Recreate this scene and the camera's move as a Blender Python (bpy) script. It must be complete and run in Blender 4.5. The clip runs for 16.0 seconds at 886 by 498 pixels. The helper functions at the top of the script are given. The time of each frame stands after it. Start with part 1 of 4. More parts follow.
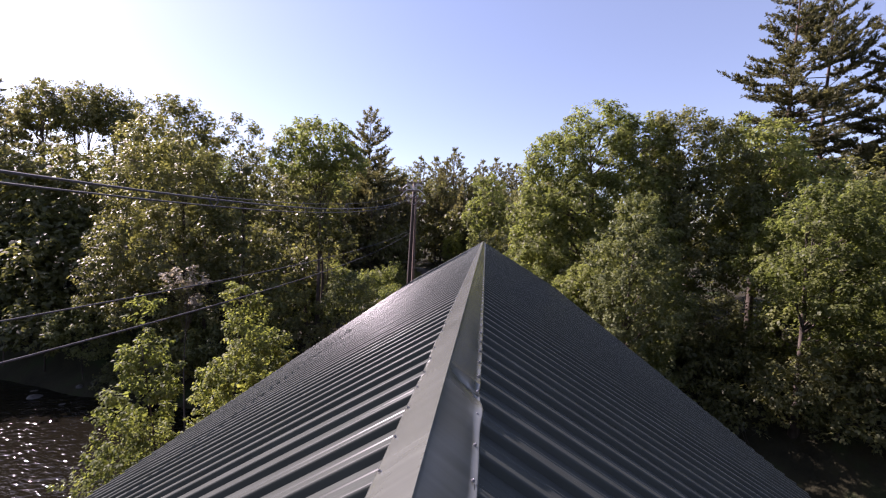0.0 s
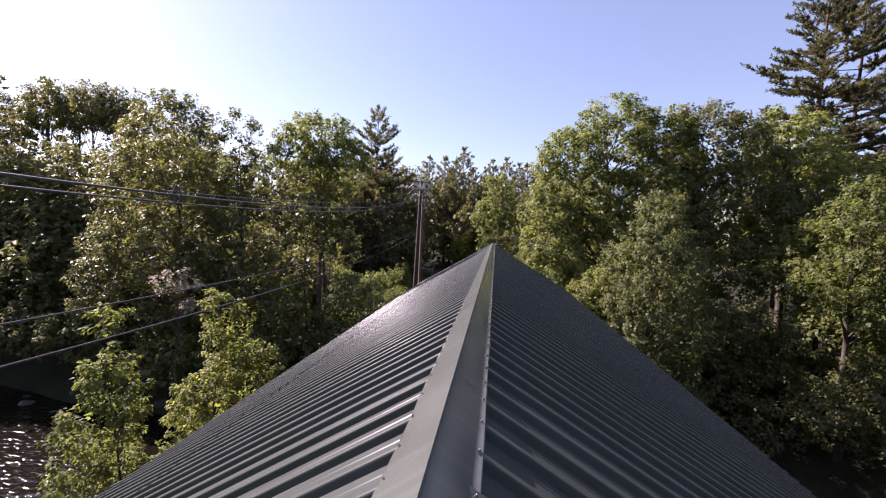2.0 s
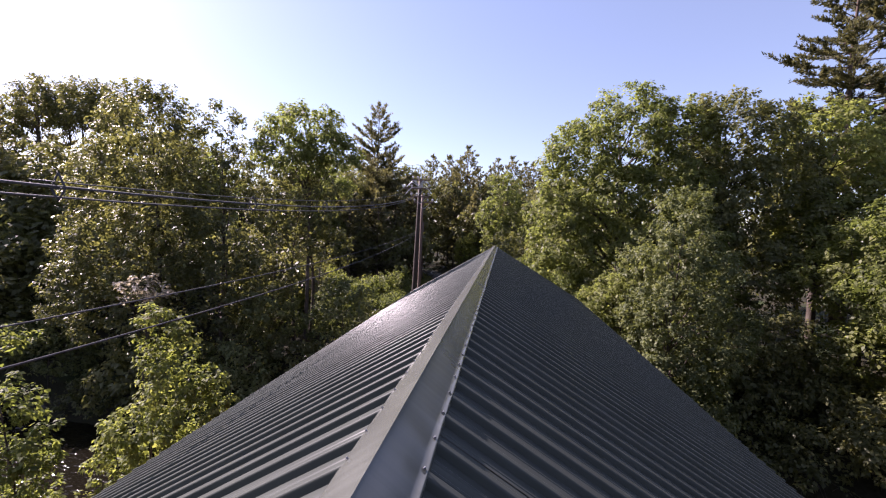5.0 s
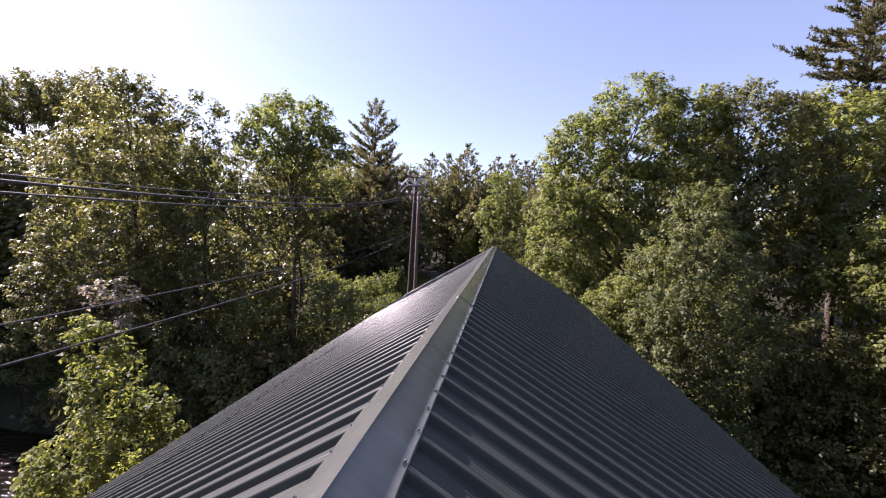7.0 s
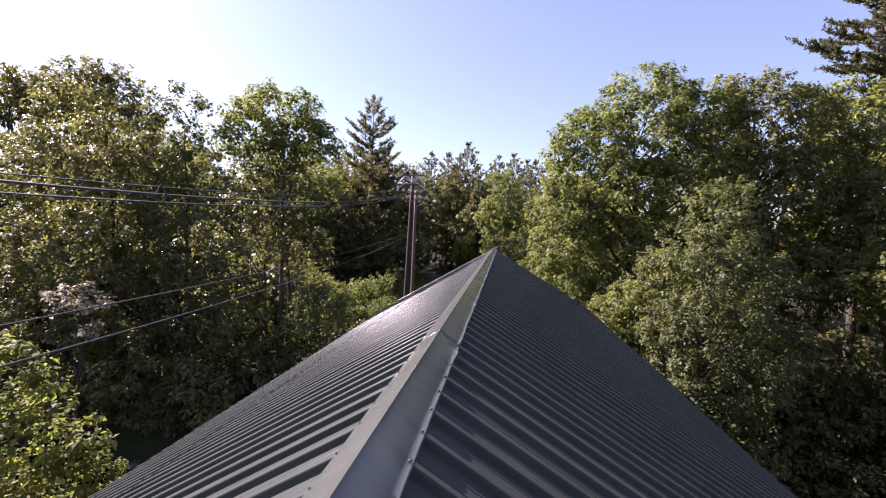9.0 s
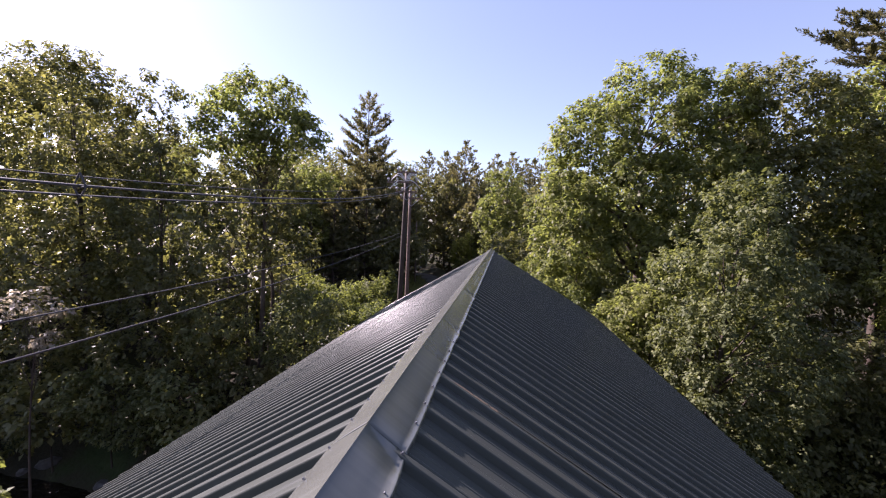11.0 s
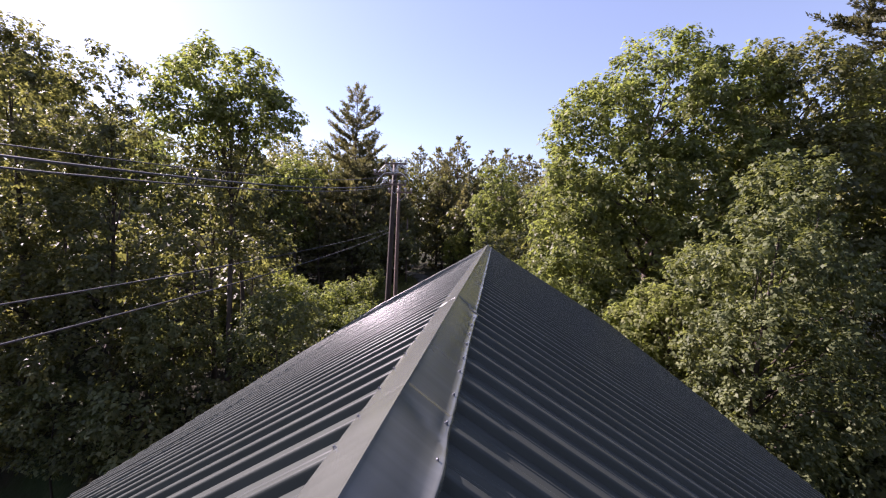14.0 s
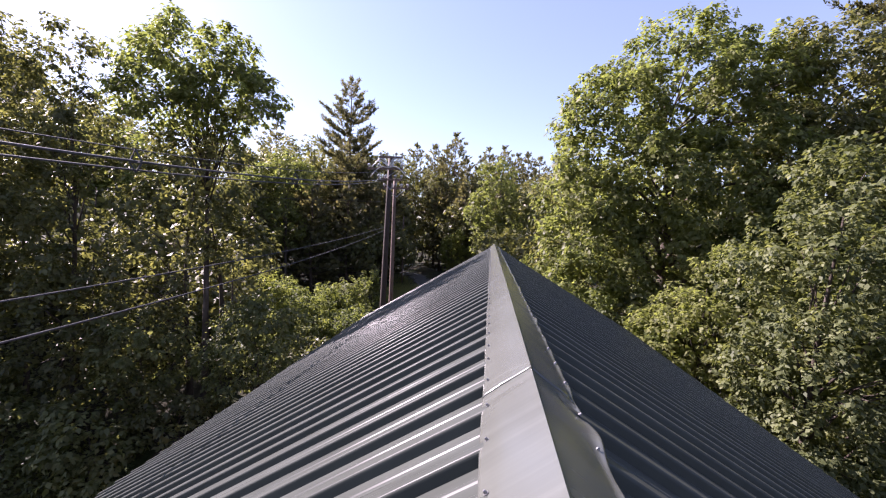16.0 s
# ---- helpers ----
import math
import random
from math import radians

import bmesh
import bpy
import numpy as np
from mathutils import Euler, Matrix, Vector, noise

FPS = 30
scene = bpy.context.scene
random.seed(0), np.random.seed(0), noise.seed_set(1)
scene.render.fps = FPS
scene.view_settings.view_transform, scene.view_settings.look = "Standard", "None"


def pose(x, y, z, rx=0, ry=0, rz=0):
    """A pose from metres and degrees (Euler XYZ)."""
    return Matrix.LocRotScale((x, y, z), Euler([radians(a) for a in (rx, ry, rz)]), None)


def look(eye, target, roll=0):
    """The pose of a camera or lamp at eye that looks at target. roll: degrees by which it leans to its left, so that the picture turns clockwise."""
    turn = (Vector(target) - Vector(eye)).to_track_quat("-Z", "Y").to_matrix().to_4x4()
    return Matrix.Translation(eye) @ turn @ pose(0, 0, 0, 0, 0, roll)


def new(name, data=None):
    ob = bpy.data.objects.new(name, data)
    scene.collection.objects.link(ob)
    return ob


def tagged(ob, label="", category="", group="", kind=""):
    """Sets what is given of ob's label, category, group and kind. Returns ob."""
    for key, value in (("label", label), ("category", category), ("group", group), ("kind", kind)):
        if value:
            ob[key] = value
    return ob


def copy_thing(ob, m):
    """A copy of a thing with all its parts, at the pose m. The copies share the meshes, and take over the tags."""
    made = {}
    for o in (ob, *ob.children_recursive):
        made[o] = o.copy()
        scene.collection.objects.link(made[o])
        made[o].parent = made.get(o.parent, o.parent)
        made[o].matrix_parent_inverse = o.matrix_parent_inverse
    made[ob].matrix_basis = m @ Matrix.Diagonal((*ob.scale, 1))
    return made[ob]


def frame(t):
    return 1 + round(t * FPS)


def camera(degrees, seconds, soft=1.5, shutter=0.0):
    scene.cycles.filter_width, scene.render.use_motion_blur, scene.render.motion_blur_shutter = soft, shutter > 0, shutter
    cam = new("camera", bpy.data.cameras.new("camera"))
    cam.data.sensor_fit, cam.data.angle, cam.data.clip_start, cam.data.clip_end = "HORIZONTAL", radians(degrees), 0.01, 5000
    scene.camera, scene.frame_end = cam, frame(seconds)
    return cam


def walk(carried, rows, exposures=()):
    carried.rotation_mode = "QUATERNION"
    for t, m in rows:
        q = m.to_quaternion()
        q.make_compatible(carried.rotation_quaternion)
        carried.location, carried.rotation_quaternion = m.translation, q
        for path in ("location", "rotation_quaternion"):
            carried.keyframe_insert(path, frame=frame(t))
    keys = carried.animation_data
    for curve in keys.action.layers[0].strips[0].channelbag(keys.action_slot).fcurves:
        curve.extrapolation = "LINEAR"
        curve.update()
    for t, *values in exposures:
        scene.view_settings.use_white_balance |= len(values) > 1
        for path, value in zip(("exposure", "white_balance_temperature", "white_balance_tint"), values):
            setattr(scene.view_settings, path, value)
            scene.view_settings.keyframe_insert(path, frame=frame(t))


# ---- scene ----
cam = camera(94.0, 16.0, 1.2)
RIDGE = 6.6
# seconds, across, along, above the ridge, heading, pitch, lean
ROWS = [
    (0.0, 0.151, 0.0, 0.635, 5.93, -2.58, -1.83),
    (0.5, 0.128, 0.386, 0.616, 6.71, -2.56, -1.89),
    (1.0, 0.136, 0.773, 0.631, 6.94, -2.55, -1.92),
    (1.5, 0.146, 1.183, 0.653, 7.13, -2.56, -1.93),
    (2.0, 0.167, 1.593, 0.66, 7.3, -2.54, -1.94),
    (2.5, 0.198, 2.003, 0.672, 7.41, -2.53, -1.91),
    (3.0, 0.221, 2.401, 0.693, 7.59, -2.53, -1.91),
    (3.5, 0.263, 2.793, 0.704, 7.86, -2.49, -1.93),
    (4.0, 0.306, 3.165, 0.708, 8.09, -2.49, -1.94),
    (6.5, 0.437, 5.099, 0.737, 8.2, -2.49, -1.88),
    (7.0, 0.45, 5.499, 0.72, 8.23, -2.51, -1.9),
    (7.5, 0.462, 5.896, 0.716, 8.24, -2.46, -1.9),
    (8.0, 0.465, 6.274, 0.719, 8.24, -2.47, -1.9),
    (8.5, 0.453, 6.654, 0.729, 8.34, -2.46, -1.92),
    (9.0, 0.449, 7.018, 0.752, 8.34, -2.5, -1.94),
    (11.5, 0.484, 9.001, 0.732, 8.18, -2.44, -1.86),
    (12.0, 0.464, 9.385, 0.712, 8.43, -2.39, -1.89),
    (12.5, 0.422, 9.763, 0.644, 8.22, -2.38, -1.9),
    (13.0, 0.401, 10.125, 0.566, 7.77, -2.41, -1.86),
    (13.5, 0.359, 10.498, 0.519, 7.39, -2.41, -1.8),
    (14.0, 0.269, 10.879, 0.498, 7.19, -2.49, -1.79),
    (14.5, 0.119, 11.282, 0.462, 7.09, -2.49, -1.78),
    (15.0, -0.028, 11.727, 0.425, 6.96, -2.5, -1.79),
    (15.5, -0.103, 12.193, 0.428, 6.73, -2.6, -1.79),
    (16.0, -0.149, 12.685, 0.448, 6.63, -2.6, -1.81),
]
walk(cam, [(t, pose(x, y, RIDGE + z, 90 + pitch, lean, yaw)) for t, x, y, z, yaw, pitch, lean in ROWS], [(0.0, 1.67, 6220, 40), (4.0, 1.73, 6220, 40), (9.0, 1.83, 6170, 40), (12.5, 1.89, 6170, 40), (13.6, 1.93, 6170, 40), (14.0, 1.83, 6170, 40), (14.5, 1.91, 6120, 40), (15.5, 1.99, 6120, 40), (16.0, 1.99, 6120, 40)])

# ---- light ----
SUN_AZ, SUN_EL = 68.0, 37.2  # degrees left of the ridge line, above the horizon
sun_dir = Vector((-math.sin(radians(SUN_AZ)) * math.cos(radians(SUN_EL)),
                  math.cos(radians(SUN_AZ)) * math.cos(radians(SUN_EL)), math.sin(radians(SUN_EL))))
world = bpy.data.worlds.new("sky")
scene.world = world
world.use_nodes = True
wn = world.node_tree.nodes
sky = wn.new("ShaderNodeTexSky")
sky.sky_type, sky.sun_disc = "NISHITA", False
sky.sun_elevation, sky.sun_rotation = radians(SUN_EL), radians(-SUN_AZ)
sky.air_density, sky.dust_density, sky.ozone_density, sky.altitude = 1.0, 0.7, 0.6, 100
wn["Background"].inputs["Strength"].default_value = 0.064
haze = wn.new("ShaderNodeMixRGB")
tone = wn.new("ShaderNodeMixRGB")
tone.blend_type = "MULTIPLY"
tone.inputs["Fac"].default_value, tone.inputs["Color2"].default_value = 1.0, (0.96, 1.012, 0.985, 1)
haze.inputs["Fac"].default_value, haze.inputs["Color2"].default_value = 0.18, (3.75, 4.1, 4.6, 1)
world.node_tree.links.new(sky.outputs[0], tone.inputs["Color1"])
world.node_tree.links.new(tone.outputs[0], haze.inputs["Color1"])
world.node_tree.links.new(haze.outputs[0], wn["Background"].inputs["Color"])
lamp = bpy.data.lights.new("sun", "SUN")
lamp.energy, lamp.angle, lamp.color = 5.0, radians(0.55), (1.0, 0.945, 0.845)
sun = new("sun", lamp)
sun.matrix_world = look((-60, 45, 60), Vector((-60, 45, 60)) - sun_dir)


# ---- materials ----
def material(name):
    m = bpy.data.materials.new(name)
    m.use_nodes = True
    nt = m.node_tree
    return m, nt.nodes, nt.links, nt.nodes["Principled BSDF"]


def ramp(nodes, stops):
    r = nodes.new("ShaderNodeValToRGB")
    while len(r.color_ramp.elements) < len(stops):
        r.color_ramp.elements.new(0.5)
    for e, (p, c) in zip(r.color_ramp.elements, stops):
        e.position, e.color = p, (*c, 1)
    return r


def noise_node(nodes, links, scale, detail=4.0, rough=0.55, coords="Object", stretch=None):
    n = nodes.new("ShaderNodeTexNoise")
    n.inputs["Scale"].default_value, n.inputs["Detail"].default_value, n.inputs["Roughness"].default_value = scale, detail, rough
    tc = nodes.new("ShaderNodeTexCoord")
    if stretch:
        mp = nodes.new("ShaderNodeMapping")
        mp.inputs["Scale"].default_value = stretch
        links.new(tc.outputs[coords], mp.inputs["Vector"])
        links.new(mp.outputs[0], n.inputs["Vector"])
    else:
        links.new(tc.outputs[coords], n.inputs["Vector"])
    return n


def bump(nodes, links, source, strength, distance, bsdf):
    b = nodes.new("ShaderNodeBump")
    b.inputs["Strength"].default_value, b.inputs["Distance"].default_value = strength, distance
    links.new(source, b.inputs["Height"])
    links.new(b.outputs[0], bsdf.inputs["Normal"])


def mottled(name, stops, scale, rough=0.8, bump_scale=None, bump_strength=0.3, bump_dist=0.02, stretch=None, metallic=0.0, by_object=0.0):
    """A surface coloured by noise, with a finer noise for relief."""
    m, nodes, links, b = material(name)
    n = noise_node(nodes, links, scale, stretch=stretch)
    r = ramp(nodes, stops)
    links.new(n.outputs["Fac"], r.inputs["Fac"])
    colour = r.outputs[0]
    if by_object:
        info = nodes.new("ShaderNodeObjectInfo")
        hsv = nodes.new("ShaderNodeHueSaturation")
        mr = nodes.new("ShaderNodeMapRange")
        mr.inputs["To Min"].default_value, mr.inputs["To Max"].default_value = 1 - by_object, 1 + by_object
        links.new(info.outputs["Random"], mr.inputs["Value"])
        links.new(mr.outputs[0], hsv.inputs["Value"])
        links.new(colour, hsv.inputs["Color"])
        colour = hsv.outputs[0]
    links.new(colour, b.inputs["Base Color"])
    b.inputs["Roughness"].default_value, b.inputs["Metallic"].default_value = rough, metallic
    if rough > 0.84:
        b.inputs["Specular IOR Level"].default_value = 0.12
    if bump_scale:
        n2 = noise_node(nodes, links, bump_scale, 6.0, stretch=stretch)
        bump(nodes, links, n2.outputs["Fac"], bump_strength, bump_dist, b)
    return m


def painted_steel(name, base, rough_lo, rough_hi, by_object=0.05, ior=1.4, sheen=0.09):
    """Factory-painted roofing sheet: dust film, faint streaks down the slope, slight waviness."""
    m, nodes, links, b = material(name)
    n = noise_node(nodes, links, 2.3, 5.0)
    streak = noise_node(nodes, links, 1.0, 4.0, stretch=(0.6, 22.0, 0.6))
    mix = nodes.new("ShaderNodeMath")
    mix.operation = "ADD"
    links.new(n.outputs["Fac"], mix.inputs[0])
    links.new(streak.outputs["Fac"], mix.inputs[1])
    half = nodes.new("ShaderNodeMath")
    half.operation = "MULTIPLY"
    half.inputs[1].default_value = 0.5
    links.new(mix.outputs[0], half.inputs[0])
    dark = tuple(c * 0.82 for c in base)
    light = tuple(min(1, c * 1.2 + 0.006) for c in base)
    r = ramp(nodes, [(0.3, dark), (0.52, base), (0.72, light)])
    links.new(half.outputs[0], r.inputs["Fac"])
    info = nodes.new("ShaderNodeObjectInfo")
    mr = nodes.new("ShaderNodeMapRange")
    mr.inputs["To Min"].default_value, mr.inputs["To Max"].default_value = 1 - by_object, 1 + by_object
    links.new(info.outputs["Random"], mr.inputs["Value"])
    hsv = nodes.new("ShaderNodeHueSaturation")
    links.new(mr.outputs[0], hsv.inputs["Value"])
    links.new(r.outputs[0], hsv.inputs["Color"])
    links.new(hsv.outputs[0], b.inputs["Base Color"])
    rr = nodes.new("ShaderNodeMapRange")
    rr.inputs["From Min"].default_value, rr.inputs["From Max"].default_value = 0.3, 0.7
    rr.inputs["To Min"].default_value, rr.inputs["To Max"].default_value = rough_lo, rough_hi
    links.new(half.outputs[0], rr.inputs["Value"])
    links.new(rr.outputs[0], b.inputs["Roughness"])
    b.inputs["IOR"].default_value, b.inputs["Specular IOR Level"].default_value = ior, sheen
    wave = noise_node(nodes, links, 5.0, 2.0)
    bump(nodes, links, wave.outputs["Fac"], 0.07, 0.01, b)
    return m


def leaf_material(name, dark, mid, light, glow, through_share=0.42, rough=0.4, gloss=0.25):
    """Leaves: a matt-gloss face and light that shines through, each leaf a little different, with larger patches."""
    m, nodes, links, b = material(name)
    geo = nodes.new("ShaderNodeNewGeometry")
    patch = noise_node(nodes, links, 0.55, 3.0)
    add = nodes.new("ShaderNodeMath")
    add.operation = "MULTIPLY_ADD"
    add.inputs[1].default_value = 0.45
    links.new(geo.outputs["Random Per Island"], add.inputs[0])
    half = nodes.new("ShaderNodeMath")
    half.operation = "MULTIPLY_ADD"
    half.inputs[1].default_value, half.inputs[2].default_value = 1.1, -0.27
    links.new(patch.outputs["Fac"], half.inputs[0])
    links.new(half.outputs[0], add.inputs[2])
    r = ramp(nodes, [(0.12, dark), (0.5, mid), (0.88, light)])
    links.new(add.outputs[0], r.inputs["Fac"])
    info = nodes.new("ShaderNodeObjectInfo")
    hsv = nodes.new("ShaderNodeHueSaturation")
    mr = nodes.new("ShaderNodeMapRange")
    mr.inputs["To Min"].default_value, mr.inputs["To Max"].default_value = 0.82, 1.16
    links.new(info.outputs["Random"], mr.inputs["Value"])
    links.new(mr.outputs[0], hsv.inputs["Value"])
    hue = nodes.new("ShaderNodeMapRange")
    hue.inputs["To Min"].default_value, hue.inputs["To Max"].default_value = 0.507, 0.494
    links.new(info.outputs["Random"], hue.inputs["Value"])
    links.new(hue.outputs[0], hsv.inputs["Hue"])
    links.new(r.outputs[0], hsv.inputs["Color"])
    links.new(hsv.outputs[0], b.inputs["Base Color"])
    b.inputs["Roughness"].default_value, b.inputs["Specular IOR Level"].default_value = rough, gloss
    tr = nodes.new("ShaderNodeBsdfTranslucent")
    tint = nodes.new("ShaderNodeMixRGB")
    tint.blend_type = "MULTIPLY"
    tint.inputs["Fac"].default_value = 1.0
    tint.inputs["Color2"].default_value = (*glow, 1)
    links.new(hsv.outputs[0], tint.inputs["Color1"])
    links.new(tint.outputs[0], tr.inputs["Color"])
    mx = nodes.new("ShaderNodeMixShader")
    mx.inputs["Fac"].default_value = through_share
    links.new(b.outputs[0], mx.inputs[1])
    links.new(tr.outputs[0], mx.inputs[2])
    links.new(mx.outputs[0], nodes["Material Output"].inputs["Surface"])
    return m


STEEL = painted_steel("roof_paint", (0.058, 0.064, 0.056), 0.27, 0.37, 0.05, 1.4, 0.13)
CAP = painted_steel("cap_paint", (0.09, 0.096, 0.084), 0.16, 0.24, 0.04, 1.4, 0.85)
SCREW = mottled("screw_steel", [(0.3, (0.16, 0.16, 0.17)), (0.7, (0.35, 0.35, 0.36))], 60, 0.35, metallic=0.9)
BOARD = mottled("weathered_boards", [(0.3, (0.10, 0.045, 0.03)), (0.6, (0.16, 0.07, 0.045)), (0.8, (0.2, 0.12, 0.09))], 3.0, 0.85, 40, 0.4, 0.006, (6, 6, 0.6), by_object=0.2)
TIMBER = mottled("old_timber", [(0.3, (0.09, 0.065, 0.045)), (0.7, (0.2, 0.15, 0.11))], 5.0, 0.85, 50, 0.4, 0.006, by_object=0.15)
STONE = mottled("cut_granite", [(0.3, (0.16, 0.155, 0.15)), (0.6, (0.28, 0.27, 0.26)), (0.8, (0.36, 0.35, 0.33))], 2.5, 0.85, 16, 0.6, 0.03, by_object=0.18)
MOSSY = mottled("wet_mossy_stone", [(0.3, (0.025, 0.024, 0.02)), (0.6, (0.06, 0.056, 0.05)), (0.8, (0.05, 0.06, 0.03))], 3.0, 0.7, 14, 0.6, 0.03, by_object=0.25)
BARK = mottled("grey_bark", [(0.3, (0.035, 0.028, 0.022)), (0.55, (0.075, 0.06, 0.048)), (0.8, (0.15, 0.13, 0.11))], 4.0, 0.9, 14, 0.8, 0.03, (1, 1, 0.3), by_object=0.2)
PINE_BARK = mottled("pine_bark", [(0.3, (0.04, 0.03, 0.026)), (0.6, (0.09, 0.065, 0.05)), (0.8, (0.14, 0.11, 0.09))], 4.0, 0.9, 12, 0.8, 0.03, (1, 1, 0.4))
POLE_DARK = mottled("creosoted_pole", [(0.3, (0.022, 0.015, 0.012)), (0.7, (0.055, 0.036, 0.028))], 6.0, 0.75, 40, 0.5, 0.006, (8, 8, 0.4))
POLE_LIGHT = mottled("weathered_pole", [(0.3, (0.09, 0.058, 0.046)), (0.7, (0.19, 0.13, 0.105))], 6.0, 0.8, 40, 0.5, 0.006, (8, 8, 0.4))
CABLE = mottled("cable_sheath", [(0.3, (0.02, 0.02, 0.022)), (0.7, (0.05, 0.05, 0.052))], 9.0, 0.6)
PALE_CABLE = mottled("strand_and_cable", [(0.3, (0.04, 0.04, 0.042)), (0.7, (0.085, 0.085, 0.09))], 9.0, 0.86)
PORCELAIN = mottled("grey_porcelain", [(0.3, (0.42, 0.42, 0.43)), (0.7, (0.6, 0.6, 0.6))], 9.0, 0.2)
GALV = mottled("galvanised_steel", [(0.3, (0.3, 0.3, 0.31)), (0.7, (0.5, 0.5, 0.52))], 14.0, 0.42, metallic=0.8)
GROUND = mottled("forest_floor", [(0.25, (0.012, 0.011, 0.007)), (0.5, (0.028, 0.026, 0.014)), (0.62, (0.024, 0.036, 0.012)), (0.8, (0.045, 0.055, 0.02))], 0.35, 0.95, 5.0, 0.8, 0.12)
ROAD = mottled("worn_asphalt", [(0.3, (0.05, 0.05, 0.05)), (0.7, (0.09, 0.088, 0.085))], 1.2, 0.9, 60, 0.4, 0.01)
GRASS = mottled("dry_grass", [(0.3, (0.09, 0.11, 0.03)), (0.6, (0.17, 0.16, 0.05)), (0.8, (0.26, 0.21, 0.08))], 4.0, 0.9, by_object=0.2)
LEAF = leaf_material("leaves", (0.068, 0.076, 0.028), (0.132, 0.146, 0.051), (0.222, 0.23, 0.086), (1.45, 1.55, 0.85), 0.58, 0.5)
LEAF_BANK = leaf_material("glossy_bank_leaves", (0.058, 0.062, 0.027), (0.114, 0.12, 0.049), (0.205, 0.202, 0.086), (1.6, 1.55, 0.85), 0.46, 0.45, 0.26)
LEAF_SILVER = leaf_material("silvery_leaves", (0.054, 0.066, 0.027), (0.125, 0.142, 0.057), (0.24, 0.252, 0.118), (1.6, 1.55, 0.85), 0.44, 0.55)
# pale colour stands in for sun glancing off glossy leaves
LEAF_SUN_PALE = leaf_material("leaves_paled_as_sunlit", (0.15, 0.135, 0.1), (0.3, 0.268, 0.21), (0.46, 0.42, 0.34), (1.3, 1.25, 1.0), 0.45, 0.5)
LEAF_SPRING = leaf_material("fresh_leaves", (0.068, 0.09, 0.028), (0.13, 0.158, 0.047), (0.22, 0.242, 0.085), (1.6, 1.5, 0.85), 0.6, 0.58)
NEEDLE = leaf_material("pine_needles", (0.05, 0.054, 0.03), (0.1, 0.1, 0.052), (0.165, 0.155, 0.078), (1.5, 1.4, 0.85), 0.42, 0.55)

water, wnodes, wlinks, wb = material("river_water")
wb.inputs["Base Color"].default_value = (0.007, 0.006, 0.004, 1)
wb.inputs["Roughness"].default_value, wb.inputs["IOR"].default_value = 0.05, 1.333
wn1 = noise_node(wnodes, wlinks, 2.4, 2.0, 0.5, stretch=(0.8, 1.5, 1.0))
bump(wnodes, wlinks, wn1.outputs["Fac"], 0.9, 0.112, wb)
WATER = water


# ---- builders ----
def mesh_of(name, verts, faces, mat, smooth=False):
    me = bpy.data.meshes.new(name)
    me.from_pydata([tuple(v) for v in verts], [], faces)
    me.materials.append(mat)
    if smooth:
        me.polygons.foreach_set("use_smooth", [True] * len(me.polygons))
    me.update()
    return me


def quads(name, corners, mat):
    """A mesh of loose four-cornered faces from an array (n, 4, 3)."""
    n = len(corners)
    me = bpy.data.meshes.new(name)
    me.vertices.add(n * 4)
    me.vertices.foreach_set("co", np.ascontiguousarray(corners, dtype=np.float32).ravel())
    me.loops.add(n * 4)
    me.loops.foreach_set("vertex_index", np.arange(n * 4, dtype=np.int32))
    me.polygons.add(n)
    me.polygons.foreach_set("loop_start", np.arange(n, dtype=np.int32) * 4)
    me.materials.append(mat)
    me.update(calc_edges=True)
    return me


def part(name, data, parent, label="", m=None):
    ob = new(name, data)
    ob.parent = parent
    if m is not None:
        ob.matrix_basis = m
    return tagged(ob, label)


def thing(name, label, category, m=None, group="", kind=""):
    ob = new(name)
    ob.empty_display_size = 0.2
    if m is not None:
        ob.matrix_basis = m
    return tagged(ob, label, category, group, kind)


def tube(verts, faces, pts, radii, sides=7):
    """Adds a tapered tube along pts to verts and faces."""
    pts = [Vector(p) for p in pts]
    base = len(verts)
    for i, p in enumerate(pts):
        d = (pts[min(i + 1, len(pts) - 1)] - pts[max(i - 1, 0)]).normalized()
        a = d.cross(Vector((0.31, 0.95, 0.05)) if abs(d.y) < 0.9 else Vector((1, 0, 0))).normalized()
        b = d.cross(a)
        for k in range(sides):
            w = 2 * math.pi * k / sides
            verts.append(p + (a * math.cos(w) + b * math.sin(w)) * radii[i])
    for i in range(len(pts) - 1):
        for k in range(sides):
            k2 = (k + 1) % sides
            faces.append((base + i * sides + k, base + i * sides + k2, base + (i + 1) * sides + k2, base + (i + 1) * sides + k))
    faces.append(tuple(base + k for k in reversed(range(sides))))
    faces.append(tuple(base + (len(pts) - 1) * sides + k for k in range(sides)))


def box(verts, faces, x0, x1, y0, y1, z0, z1):
    b = len(verts)
    verts += [(x, y, z) for z in (z0, z1) for x, y in ((x0, y0), (x1, y0), (x1, y1), (x0, y1))]
    faces += [tuple(b + i for i in f) for f in ((3, 2, 1, 0), (4, 5, 6, 7), (0, 1, 5, 4), (1, 2, 6, 5), (2, 3, 7, 6), (3, 0, 4, 7))]


def unit(v):
    return v / np.maximum(np.linalg.norm(v, axis=-1, keepdims=True), 1e-9)


